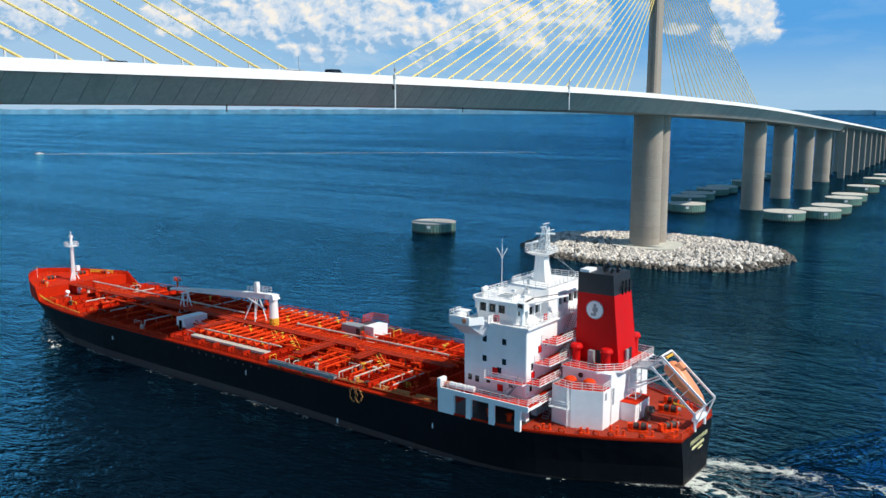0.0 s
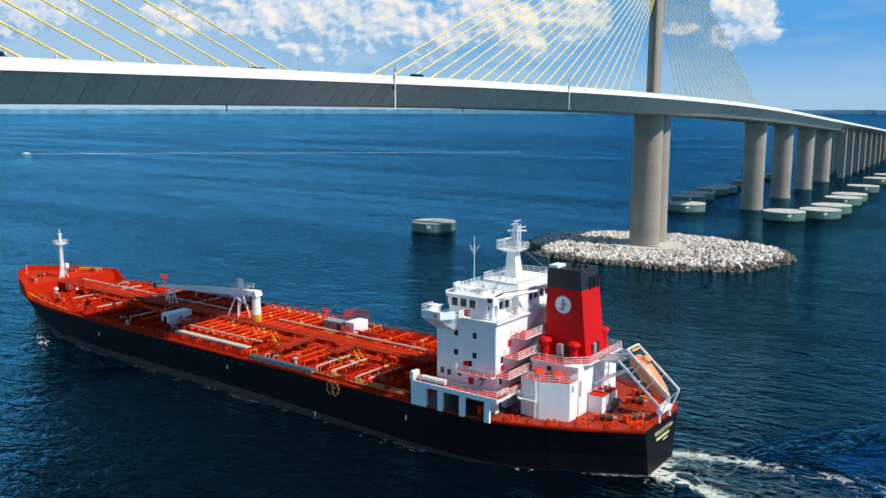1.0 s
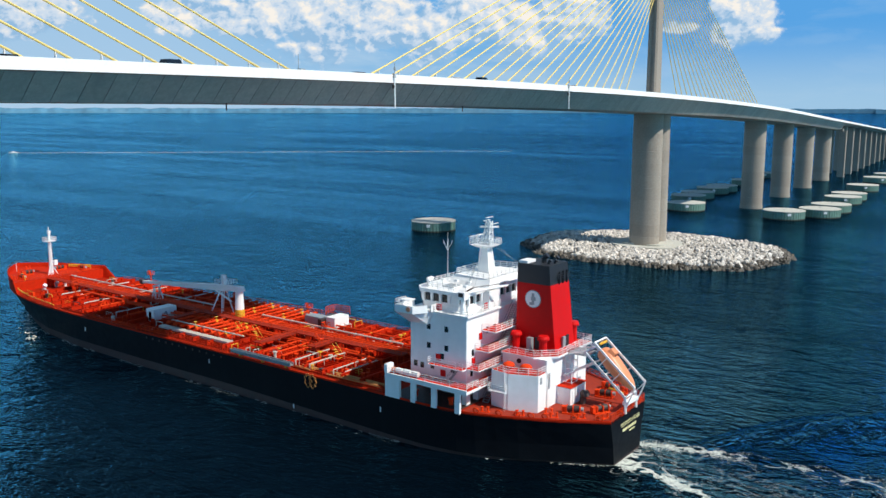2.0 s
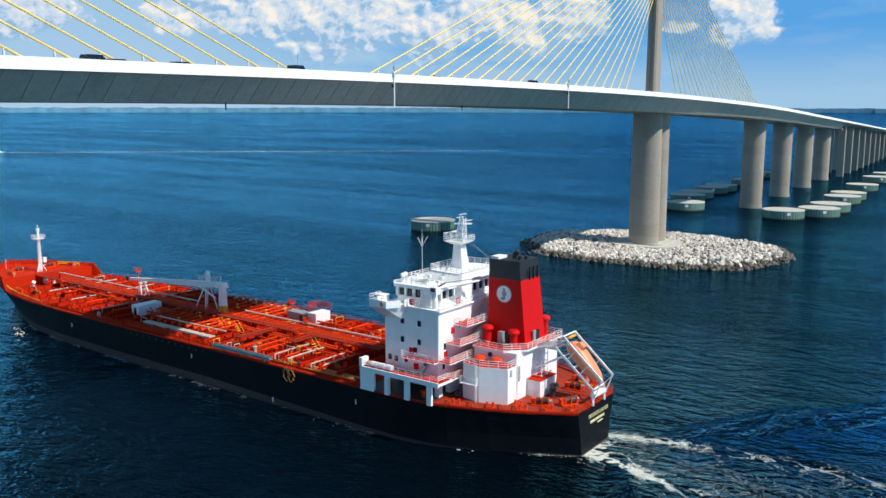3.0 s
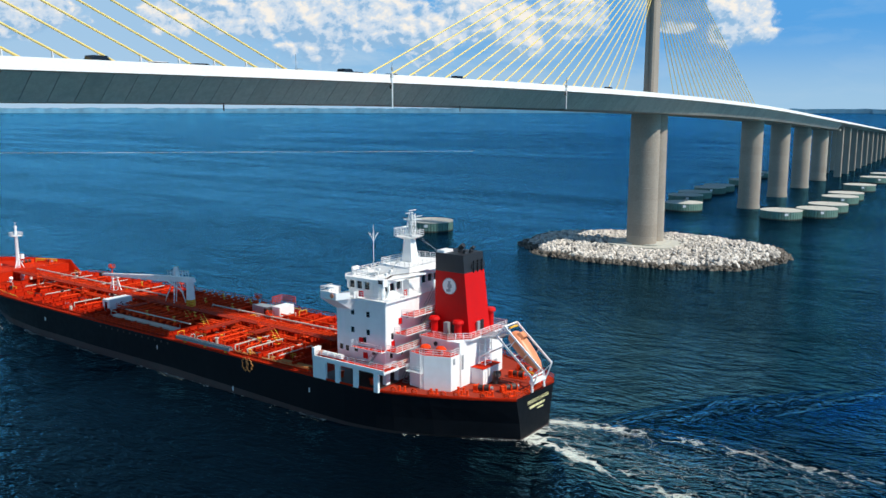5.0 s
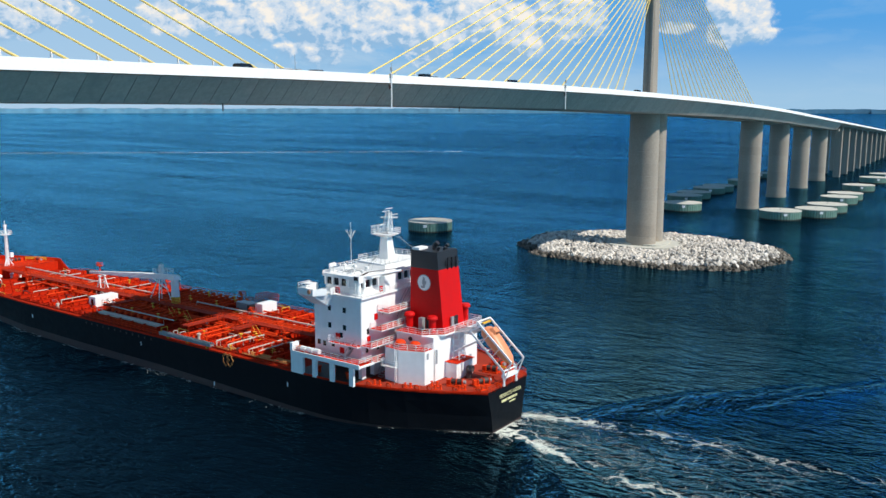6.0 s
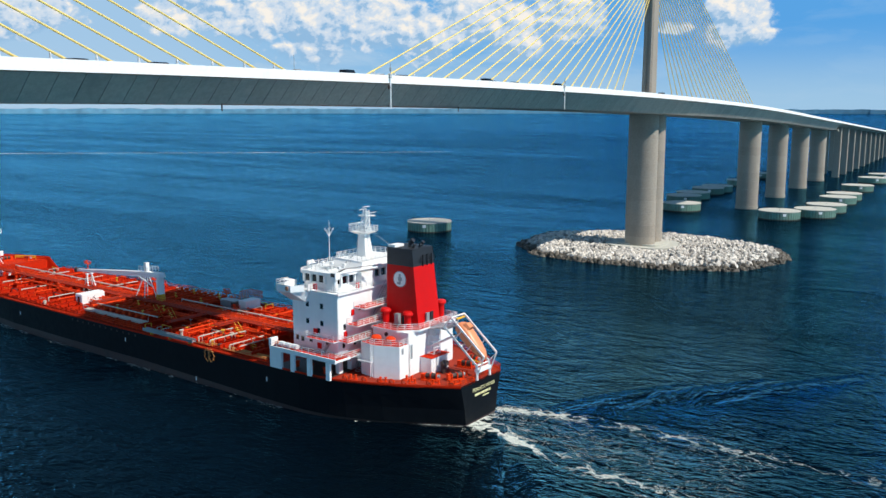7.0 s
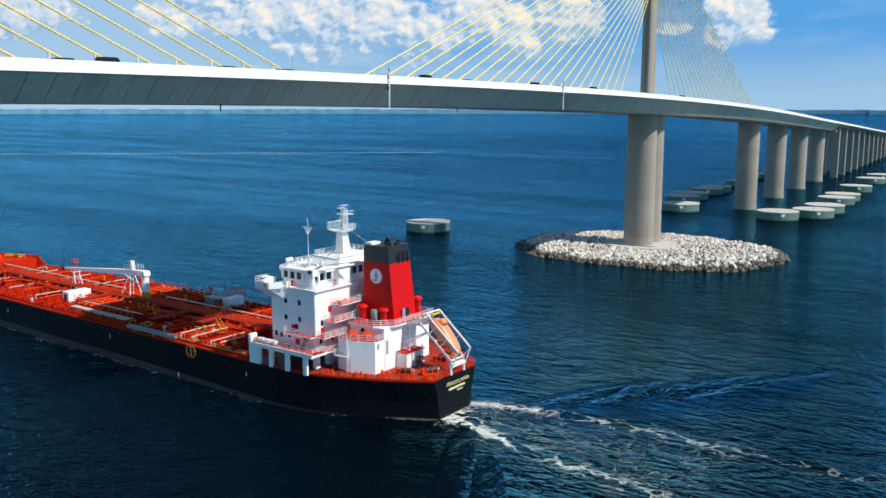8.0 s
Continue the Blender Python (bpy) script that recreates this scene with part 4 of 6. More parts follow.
def funnel_and_casing():
    bm = bmesh.new()
    prism(bm, [(10.4, -6.2), (18.2, -6.2), (18.2, 6.6), (10.4, 6.6)], DECK_Z, 14.75)
    casing = part("engine_casing", bm, WHITE, ship, "white engine casing")
    bm = bmesh.new()
    prism(bm, [(9.6, -6.6), (18.2, -6.6), (18.2, 7.2), (12.4, 7.2), (9.6, 4.4)], 14.75, 15.0)
    part("funnel_deck", bm, WHITE, casing)
    bm = bmesh.new()
    prism(bm, [(9.8, -6.4), (18.1, -6.4), (18.1, 7.0), (12.5, 7.0), (9.8, 4.3)], 15.0, 15.03)
    part("funnel_deck_floor", bm, DECK, casing, "red painted funnel deck")
    bm = bmesh.new()
    rail(bm, [(18.1, 7.1, 15.0), (12.4, 7.1, 15.0), (9.7, 4.4, 15.0), (9.7, -6.5, 15.0), (18.1, -6.5, 15.0)], 1.05, 1.4, 0.045)
    part("funnel_deck_railing", bm, WHITE, casing)
    bm = bmesh.new()
    prism(bm, [(10.4, 6.2), (18.0, 6.2), (18.0, 10.0), (14.6, 10.6), (10.4, 9.0)], DECK_Z, 12.9)
    annex = part("casing_annex", bm, WHITE, ship, "white lower casing block")
    bm = bmesh.new()
    prism(bm, [(10.5, 6.3), (17.9, 6.3), (17.9, 9.9), (14.6, 10.5), (10.5, 8.9)], 12.9, 12.93)
    part("annex_roof", bm, DECK, annex, "red painted flat roof")
    bm = bmesh.new()
    rail(bm, [(18.0, 9.9, 12.9), (14.6, 10.5, 12.9), (10.5, 8.9, 12.9), (10.5, 6.7, 12.9)], 1.05, 1.3, 0.045)
    part("annex_railing", bm, WHITE, annex)
    for x, y in ((13.0, 8.2), (15.8, 8.6)):
        bm = bmesh.new()
        tube(bm, (x, y, 12.9), (x, y, 13.6), 0.45, 12)
        tube(bm, (x, y, 13.6), (x, y, 13.9), 0.95, 14, 0.8)
        tube(bm, (x, y, 13.9), (x, y, 14.1), 0.8, 14, 0.5)
        part("mushroom_vent", bm, REDPIPE, annex, "red mushroom vent")
    bm = bmesh.new()
    tube(bm, (15.2, 6.75, 13.9), (15.2, 6.62, 13.9), 0.38, 14)
    part("casing_port", bm, BLACK, casing, "round black opening")
    # small platform and ladder on the annex's port side
    bm = bmesh.new()
    box(bm, 14.8, 17.8, 10.3, 11.3, 9.9, 10.0)
    rail(bm, [(17.8, 10.3, 10.0), (17.8, 11.3, 10.0), (14.8, 11.3, 10.0), (14.8, 10.5, 10.0)], 1.0, 1.0)
    part("port_balcony", bm, WHITE, annex)
    bm = bmesh.new()
    for y in (10.65, 11.1):
        tube(bm, (15.0, y, DECK_Z), (15.0, y, 13.6), 0.04, 5)
    for k in range(15):
        tube(bm, (15.0, 10.65, DECK_Z + 0.4 * k), (15.0, 11.1, DECK_Z + 0.4 * k), 0.03, 4)
    part("ladder", bm, WHITE, annex)
    # aft lobby
    bm = bmesh.new()
    box(bm, 8.0, 10.4, -1.6, 3.4, DECK_Z, 10.0)
    lobby = part("aft_lobby", bm, WHITE, ship, "low white aft lobby")
    bm = bmesh.new()
    box(bm, 7.85, 10.4, -1.7, 3.5, 10.0, 10.06)
    part("lobby_roof", bm, DECK, lobby)
    for y in (2.4, 0.9, -0.8):
        bm = bmesh.new()
        box(bm, 7.94, 8.0, y - 0.35, y + 0.35, DECK_Z + 0.3, DECK_Z + 2.2)
        part("door", bm, WHITE, lobby)
    bm = bmesh.new()
    for y, z, w, h in ((5.8, 11.4, 0.5, 2.4), (-4.0, 8.6, 0.8, 2.0), (8.2, 12.0, 0.5, 1.0)):
        box(bm, 10.34, 10.4, y - w / 2, y + w / 2, z - h / 2, z + h / 2)
    part("louvre", bm, STEEL, casing, "grey louvres")
    # lattice ladder tower on the aft face
    bm = bmesh.new()
    for x in (8.9, 10.0):
        for y in (-0.4, 1.4):
            tube(bm, (x, y, 10.0), (x, y, 14.8), 0.07, 5)
    for k in range(5):
        z = 10.2 + k * 1.1
        tube(bm, (8.9, -0.4, z), (8.9, 1.4, z), 0.05, 4)
        tube(bm, (8.9, -0.4, z), (10.0, -0.4, z), 0.05, 4)
        tube(bm, (8.9, 1.4, z), (10.0, 1.4, z), 0.05, 4)
    part("ladder_cage", bm, WHITE, casing)
    # funnel
    lo, hi = [(10.95, -3.1), (18.0, -3.1), (18.0, 3.1), (10.95, 3.1)], [(12.0, -2.7), (17.85, -2.7), (17.85, 3.1), (12.0, 3.1)]
    bm = bmesh.new()
    prism(bm, lo, 15.0, 25.35, hi)
    fun = part("funnel", bm, FUNRED, ship, "bright red tapered funnel")
    bm = bmesh.new()
    prism(bm, hi, 25.35, 28.35, [(12.25, -2.6), (17.8, -2.6), (17.8, 3.1), (12.25, 3.1)])
    top = part("funnel_band", bm, BLACK, fun, "black funnel top")
    bm = bmesh.new()
    box(bm, 16.2, 17.7, 0.4, 2.9, 28.3, 28.75)
    part("funnel_cover", bm, WHITE, top)
    for x, y, r, h in ((14.6, 0.6, 0.42, 1.3), (13.4, -1.0, 0.3, 0.9), (13.3, 1.4, 0.25, 0.7), (15.6, -0.9, 0.3, 0.8), (12.9, 0.2, 0.22, 0.6)):
        bm = bmesh.new()
        tube(bm, (x, y, 28.3), (x, y, 28.3 + h * 0.6), r, 10)
        tube(bm, (x, y, 28.3 + h * 0.6), (x - h * 0.5, y, 28.3 + h), r, 10)
        part("exhaust_pipe", bm, BLACK, top, "black exhaust pipe")
    bm = bmesh.new()
    for y in (-1.9, -0.7, 0.5):
        box(bm, 11.75, 12.0, y, y + 0.12, 25.2, 27.2)
    rail(bm, [(11.7, -2.4, 25.9), (11.7, 1.4, 25.9)], 0.9, 1.2)
    part("funnel_ladder", bm, BLACK, top)
    for r, y, mat, lab in ((1.4, 3.14, STEEL, "grey emblem rim"), (1.28, 3.16, WHITE, "white round emblem plate")):
        bm = bmesh.new()
        tube(bm, (15.0, 3.1, 22.95), (15.0, y, 22.95), r, 28)
        part("emblem", bm, mat, fun, lab)
    bm = bmesh.new()
    prism(bm, [(14.85, 0), (15.15, 0), (15.3, 0.02), (15.1, 0.04), (14.8, 0.03)], 0, 0.01)
    box(bm, 14.75, 15.2, 3.16, 3.18, 22.1, 23.85)
    box(bm, 14.5, 15.35, 3.16, 3.18, 22.7, 23.3)
    box(bm, 14.9, 15.6, 3.16, 3.18, 22.0, 22.4)
    part("emblem_figure", bm, STEEL, fun, "dark plain shape")
    for x, y, h in ((17.2, 4.3, 2.2), (12.3, 4.4, 2.2), (12.3, -5.2, 2.6)):
        bm = bmesh.new()
        tube(bm, (x, y, 15.0), (x, y, 15.0 + h), 0.6, 12)
        tube(bm, (x, y, 15.0 + h), (x, y, 15.25 + h), 0.95, 14, 0.95)
        tube(bm, (x, y, 15.25 + h), (x, y, 15.6 + h), 0.95, 14, 0.75)
        part("funnel_vent", bm, FUNRED, casing, "red mushroom ventilator")
    bm = bmesh.new()
    box(bm, 14.6, 15.4, 3.4, 4.2, 15.0, 17.0)
    part("grey_cabinet", bm, STEEL, casing)
    bm = bmesh.new()
    box(bm, 10.6, 10.9, 0.4, 1.2, 15.6, 17.2)
    part("grey_cabinet", bm, STEEL, casing)
    bm = bmesh.new()
    box(bm, 13.8, 14.5, 3.1, 3.2, 15.0, 17.0)
    part("funnel_door", bm, BLACK, fun, "dark open funnel door")
    bm = bmesh.new()
    box(bm, 10.75, 10.95, -0.9, -0.1, 15.4, 17.2)
    part("funnel_door", bm, BLACK, fun, "dark open funnel door")


funnel_and_casing()


def lifeboat():
    """Free-fall lifeboat on its ramp over the stern."""
    up, dn = Vector((6.7, 0, 15.5)), Vector((0.0, 0, 9.7))
    d = (dn - up).normalized()
    nrm = Vector((-d.z, 0, d.x)) * (1 if -d.z * 0 + d.x < 0 else 1)
    nrm = Vector((d.z, 0, -d.x))
    if nrm.z < 0:
        nrm = -nrm
    bm = bmesh.new()
    for y in (1.5, -2.3):
        for off in (0.0, 2.3):
            o = nrm * off
            a, b = up + o + Vector((0, y, 0)), dn + o + Vector((0, y, 0))
            m = Matrix.Translation((a + b) / 2) @ (b - a).to_track_quat("X", "Z").to_matrix().to_4x4()
            L = (b - a).length / 2
            box(bm, -L, L, -0.11, 0.11, -0.15, 0.15, m)
        for f in (0.0, 0.33, 0.66, 1.0):
            c = up.lerp(dn, f) + Vector((0, y, 0))
            tube(bm, c, c + nrm * 2.3, 0.07, 6)
        tube(bm, dn + Vector((0, y, 0)), (-0.2, y, DECK_Z), 0.2, 8)
        tube(bm, dn + nrm * 2.3 + Vector((0, y, 0)), (0.1, y, DECK_Z), 0.1, 8)
        tube(bm, up + Vector((0, y, 0)), (9.6, y, 14.8), 0.12, 6)
        tube(bm, up.lerp(dn, 0.25) + Vector((0, y, 0)), (10.3, y, 11.2), 0.12, 6)
    ramp = part("lifeboat_ramp", bm, WHITE, ship, "white steel lifeboat ramp")
    for f, o in ((0.0, 2.3), (0.0, 0), (0.5, 0), (1.0, 0)):
        c = up.lerp(dn, f) + nrm * o
        bm = bmesh.new()
        tube(bm, c + Vector((0, 1.5, 0)), c + Vector((0, -2.3, 0)), 0.14, 6)
        part("ramp_crossbeam", bm, WHITE, ramp)
    bm = bmesh.new()
    box(bm, -0.5, 0.3, -2.4, 1.6, 8.6, 9.1)
    part("ramp_foot_beam", bm, WHITE, ramp)
    bm = bmesh.new()
    box(bm, 4.7, 5.0, -1.9, 0.4, 16.7, 16.95)
    part("lifting_beam", bm, YELLOW, ramp, "yellow lifting beam")
    bm = bmesh.new()
    box(bm, 6.4, 9.8, -2.2, 1.4, 14.85, 15.0)
    part("boarding_walkway", bm, STEEL, ramp)
    for y in (1.4, -2.2):
        bm = bmesh.new()
        rail(bm, [(9.7, y, 15.0), (6.4, y, 15.0)], 1.05, 1.1, 0.045)
        part("walkway_railing", bm, WHITE, ramp)
    # boat body: tapered rounded sections along the ramp
    q = d.to_track_quat("X", "Z").to_matrix().to_4x4()
    mm = Matrix.Translation(up.lerp(dn, 0.55) + nrm * 1.25 + Vector((0, -0.4, 0))) @ q
    bm = bmesh.new()
    rings = []
    for x, w, h, c in ((-3.7, 0.75, 0.55, 0.1), (-3.3, 1.1, 0.95, 0.1), (-2.0, 1.3, 1.2, 0.15), (-0.6, 1.35, 1.15, 0.05), (1.2, 1.25, 0.95, -0.05), (2.8, 0.85, 0.7, -0.1), (3.8, 0.3, 0.3, -0.15)):
        rings.append([bm.verts.new(mm @ Vector((x, w * math.copysign(abs(math.cos(a)) ** 0.7, math.cos(a)), c + h * math.copysign(abs(math.sin(a)) ** 0.7, math.sin(a))))) for a in (i * math.tau / 16 for i in range(16))])
    for a, b in zip(rings, rings[1:]):
        for i in range(16):
            bm.faces.new((a[i], a[(i + 1) % 16], b[(i + 1) % 16], b[i]))
    bm.faces.new(rings[0]), bm.faces.new(rings[-1][::-1])
    lb = part("lifeboat", bm, ORANGE, ship, "pale orange free-fall lifeboat", smooth=True)
    bm = bmesh.new()
    prism(bm, [(-2.9, -0.7), (-1.5, -0.8), (-1.5, 0.8), (-2.9, 0.7)], 1.2, 1.75, [(-2.7, -0.5), (-1.7, -0.6), (-1.7, 0.6), (-2.7, 0.5)])
    for v in bm.verts:
        v.co = mm @ v.co
    part("steering_cupola", bm, ORANGE, lb)
    bm = bmesh.new()
    box(bm, -1.55, -1.45, -0.45, 0.45, 1.35, 1.65, mm)
    part("cupola_window", bm, GLASS, lb)


lifeboat()


def winch(x, y, z, turn, parent, name="mooring_winch"):
    m = pose(x, y, z, 0, 0, turn)
    bm = bmesh.new()
    box(bm, -1.3, 1.5, -0.7, 0.7, 0, 0.25, m)
    for u in (-1.1, -0.1, 0.9):
        box(bm, u - 0.09, u + 0.09, -0.55, 0.55, 0.2, 1.2, m)
    box(bm, 1.0, 1.6, -0.4, 0.4, 0.3, 1.1, m)
    w = part(name, bm, REDPIPE, parent, "red mooring winch")
    bm = bmesh.new()
    tube(bm, m @ Vector((-1.0, 0, 0.8)), m @ Vector((-0.2, 0, 0.8)), 0.5, 12)
    tube(bm, m @ Vector((0.0, 0, 0.8)), m @ Vector((0.8, 0, 0.8)), 0.42, 12)
    part("drum", bm, DARK, w, "dark rope drum")
    bm = bmesh.new()
    tube(bm, m @ Vector((-1.6, 0, 0.8)), m @ Vector((-1.2, 0, 0.8)), 0.3, 10)
    part("warping_head", bm, STEEL, w)


def bollard(x, y, z, turn):
    m = pose(x, y, z, 0, 0, turn)
    bm = bmesh.new()
    box(bm, -0.75, 0.75, -0.28, 0.28, 0, 0.1, m)
    for u in (-0.45, 0.45):
        tube(bm, m @ Vector((u, 0, 0.05)), m @ Vector((u, 0, 0.75)), 0.17, 8)
        tube(bm, m @ Vector((u, 0, 0.75)), m @ Vector((u, 0, 0.85)), 0.24, 8)
    part("bollard", bm, REDPIPE, ship, "red twin bollards")


def poop_deck():
    bm = bmesh.new()
    prism(bm, hull_outline(x1=20.0, step=1.5, inset=0.2), DECK_Z, DECK_Z + 0.025)
    part("poop_plating", bm, BRICK, ship, "worn brick-red poop deck plating")
    for x, y, r in ((6.2, 6.0, 20), (5.6, -3.6, 10), (3.0, 3.2, 60), (6.4, -7.2, -15)):
        winch(x, y, DECK_Z, r, ship)
    for x, y, r in ((12.0, 11.4, 25), (7.6, 9.2, 30), (4.2, 7.2, 35), (1.4, 5.0, 70), (1.2, -3.6, 90), (4.0, -7.4, -30), (3.3, 0.2, 0), (9.0, 8.2, 20), (17.0, 13.2, 20)):
        bollard(x, y, DECK_Z, r)
    bm = bmesh.new()
    tube(bm, (7.0, 1.2, DECK_Z), (7.0, 1.2, DECK_Z + 1.6), 0.5, 10)
    tube(bm, (7.0, 1.2, DECK_Z + 1.6), (6.2, 1.6, DECK_Z + 1.9), 0.6, 10)
    part("cowl_vent", bm, DARK, ship, "dark red cowl vent")
    bm = bmesh.new()
    tube(bm, (5.4, -4.5, DECK_Z + 1.3), (2.6, -3.6, DECK_Z + 1.3), 0.14, 8)
    part("yellow_gangway_beam", bm, YELLOW, ship, "yellow stowed beam")
    bm = bmesh.new()
    pts = [(x, y, DECK_Z) for x, y in ((34, 16.0), (26, 15.9), (19.5, 15.2), (13, 12.9), (9.3, 11.2), (5.6, 9.3), (2, 7.1), (0.1, 5.9), (0.1, -5.9), (2, -7.1), (5.6, -9.3), (9.3, -11.2), (13, -12.9), (19.5, -15.2), (26, -15.9))]
    rail(bm, pts[6:], 1.05, 1.5, 0.04)
    part("stern_railing", bm, REDPIPE, ship)
    for i in range(8):
        p, q = Vector(pts[2 + i % 6]), Vector(pts[3 + i % 6])
        c = p.lerp(q, 0.25 + 0.5 * (i // 6))
        bm = bmesh.new()
        for k in range(8):
            a, b = k * math.tau / 8, (k + 1) * math.tau / 8
            tube(bm, (c.x + 0.5 * math.cos(a), c.y - 0.3, DECK_Z + 0.4 + 0.38 * math.sin(a)), (c.x + 0.5 * math.cos(b), c.y - 0.3, DECK_Z + 0.4 + 0.38 * math.sin(b)), 0.11, 5)
        part("fairlead", bm, REDPIPE, ship, "red ring fairlead")
    # thin red edge strake
    bm = bmesh.new()
    o, n = hull_outline(inset=-0.02, x1=150, step=2.5), hull_outline(inset=0.12, x1=150, step=2.5)
    k = len(o)
    half = k // 2
    for rng in (range(half - 1), range(half, k - 1)):
        bm = bmesh.new()
        last = None
        for i in (*rng, rng[-1] + 1):
            va = [bm.verts.new((*p, z)) for p, z in ((o[i], DECK_Z - 0.12), (o[i], DECK_Z + 0.16), (n[i], DECK_Z + 0.16))]
            if last:
                bm.faces.new((last[0], va[0], va[1], last[1]))
                bm.faces.new((last[1], va[1], va[2], last[2]))
            last = va
        part("sheer_bar", bm, DECK, ship, "red deck-edge bar")
    # lettering on the stern: name, and the port below it as plain bars
    cu = bpy.data.curves.new("stern_name", "FONT")
    cu.body, cu.size, cu.extrude, cu.align_x = "PENNSYLVANIA", 0.95, 0.01, "CENTER"
    tmp = new("stern_name", cu)
    dg = bpy.context.evaluated_depsgraph_get()
    me = bpy.data.meshes.new_from_object(tmp.evaluated_get(dg))
    bpy.data.objects.remove(tmp)
    me.materials.clear()
    me.materials.append(PALEYEL)
    tx = new("stern_name", me)
    tx.parent = ship
    m = Matrix(((0, 0, -1, -0.06), (-1, 0, 0, -0.7), (0, 1, 0, 5.35), (0, 0, 0, 1)))
    tx.matrix_basis = m
    tagged(tx, "pale yellow ship's name lettered on the stern")
    bm = bmesh.new()
    for i, w in enumerate((1.6, 1.1, 0.9, 0.5)):
        y = 2.0 - (0, 1.8, 3.1, 4.2)[i]
        box(bm, -0.09, -0.05, y - w, y, 4.55, 4.95)
    box(bm, -0.09, -0.05, -2.2, -0.4, 4.0, 4.2)
    part("port_of_registry", bm, PALEYEL, ship, "pale yellow bars of small lettering")


BRICK = material("deck_brick_red", (0.30, 0.034, 0.016), 0.8, grain=0.15, grain_scale=1.5, stain=0.5, stain_scale=0.5, stain_col=(0.20, 0.03, 0.02), spec=0.15)
PALEYEL = material("lettering", (0.75, 0.68, 0.35), 0.6, grain=0.05)
poop_deck()


def cargo_deck():
    rnd = random.Random(11)
    frames = [40.5 + 4.35 * i for i in range(26)]
    for x in frames:
        w = lerp_table(BREADTH, x)[0] - 1.3
        bm = bmesh.new()
        box(bm, x - 0.06, x + 0.06, -w, w, DECK_Z, DECK_Z + 0.95)
        box(bm, x - 0.16, x + 0.16, -w, w, DECK_Z + 0.95, DECK_Z + 1.02)
        for k in range(-7, 8):
            y = k * 2.0
            if abs(y) < w - 0.5:
                box(bm, x - 0.5, x + 0.06, y - 0.03, y + 0.03, DECK_Z, DECK_Z + 0.8)
        part("deck_girder", bm, DECK, ship, "red transverse deck girder")
    for k in range(-17, 18):
        y = k * 0.86
        bm = bmesh.new()
        box(bm, 37, 149 if abs(y) < 11 else 132, y - 0.03, y + 0.03, DECK_Z, DECK_Z + 0.32)
        box(bm, 37, 149 if abs(y) < 11 else 132, y - 0.09, y + 0.09, DECK_Z + 0.32, DECK_Z + 0.35)
        part("deck_stiffener", bm, DECK, ship)
    # raised catwalk along the middle
    bm = bmesh.new()
    box(bm, 41, 158, 1.6, 3.6, 9.35, 9.5)
    cat = part("catwalk", bm, GRATING, ship, "red raised catwalk")
    for x in range(42, 158, 6):
        bm = bmesh.new()
        for y in (1.7, 3.5):
            tube(bm, (x, y, DECK_Z), (x, y, 9.4), 0.09, 5)
        tube(bm, (x, 1.7, 9.2), (x, 3.5, 9.2), 0.07, 5)
        part("catwalk_leg", bm, REDPIPE, cat)
    bm = bmesh.new()
    rail(bm, [(41, 1.65, 9.5), (158, 1.65, 9.5)], 1.0, 3.0, 0.035, 2)
    rail(bm, [(41, 3.55, 9.5), (158, 3.55, 9.5)], 1.0, 3.0, 0.035, 2)
    part("catwalk_railing", bm, REDPIPE, cat)
    for x, w in ((68, 9), (58, 5), (97, 8)):
        bm = bmesh.new()
        box(bm, x - 1.1, x + 1.1, 3.6, 3.6 + w, 9.3, 9.45)
        for y in (4.5, 3.2 + w):
            for u in (-0.9, 0.9):
                tube(bm, (x + u, y, DECK_Z), (x + u, y, 9.3), 0.08, 5)
        part("side_walk", bm, GRATING, cat)
        bm = bmesh.new()
        rail(bm, [(x - 1.05, 3.6, 9.45), (x - 1.05, 3.6 + w, 9.45), (x + 1.05, 3.6 + w, 9.45)], 1.0, 1.6, 0.035, 2)
        part("side_walk_railing", bm, REDPIPE, cat)
    # long pipes
    for i, (y, z, r, x0, x1, mat) in enumerate(((-0.2, 8.7, 0.28, 42, 152, REDPIPE), (-1.0, 8.7, 0.28, 44, 152, REDPIPE), (-1.9, 8.8, 0.22, 42, 155, REDPIPE), (-3.0, 9.3, 0.17, 46, 84, PALEPIPE),
                                               (-2.9, 9.3, 0.17, 100, 160, PALEPIPE), (4.6, 8.7, 0.25, 50, 140, REDPIPE), (5.4, 8.6, 0.2, 44, 120, REDPIPE), (10.6, 9.2, 0.14, 74, 98, PALEPIPE),
                                               (-5.0, 8.6, 0.2, 44, 130, REDPIPE), (0.6, 8.5, 0.2, 46, 150, REDPIPE), (7.6, 8.5, 0.16, 44, 110, REDPIPE), (-8.0, 8.5, 0.18, 44, 120, REDPIPE))):
        bm = bmesh.new()
        tube(bm, (x0, y, z), (x1, y, z), r, 8)
        x = x0 + 3
        while x < x1:
            tube(bm, (x - 0.06, y, z), (x + 0.06, y, z), r * 1.6, 8)
            tube(bm, (x + 0.4, y, DECK_Z), (x + 0.4, y, z - r * 0.5), 0.06, 4)
            x += 8.7
        part("cargo_line", bm, mat, ship, "long cargo pipe with flanges")
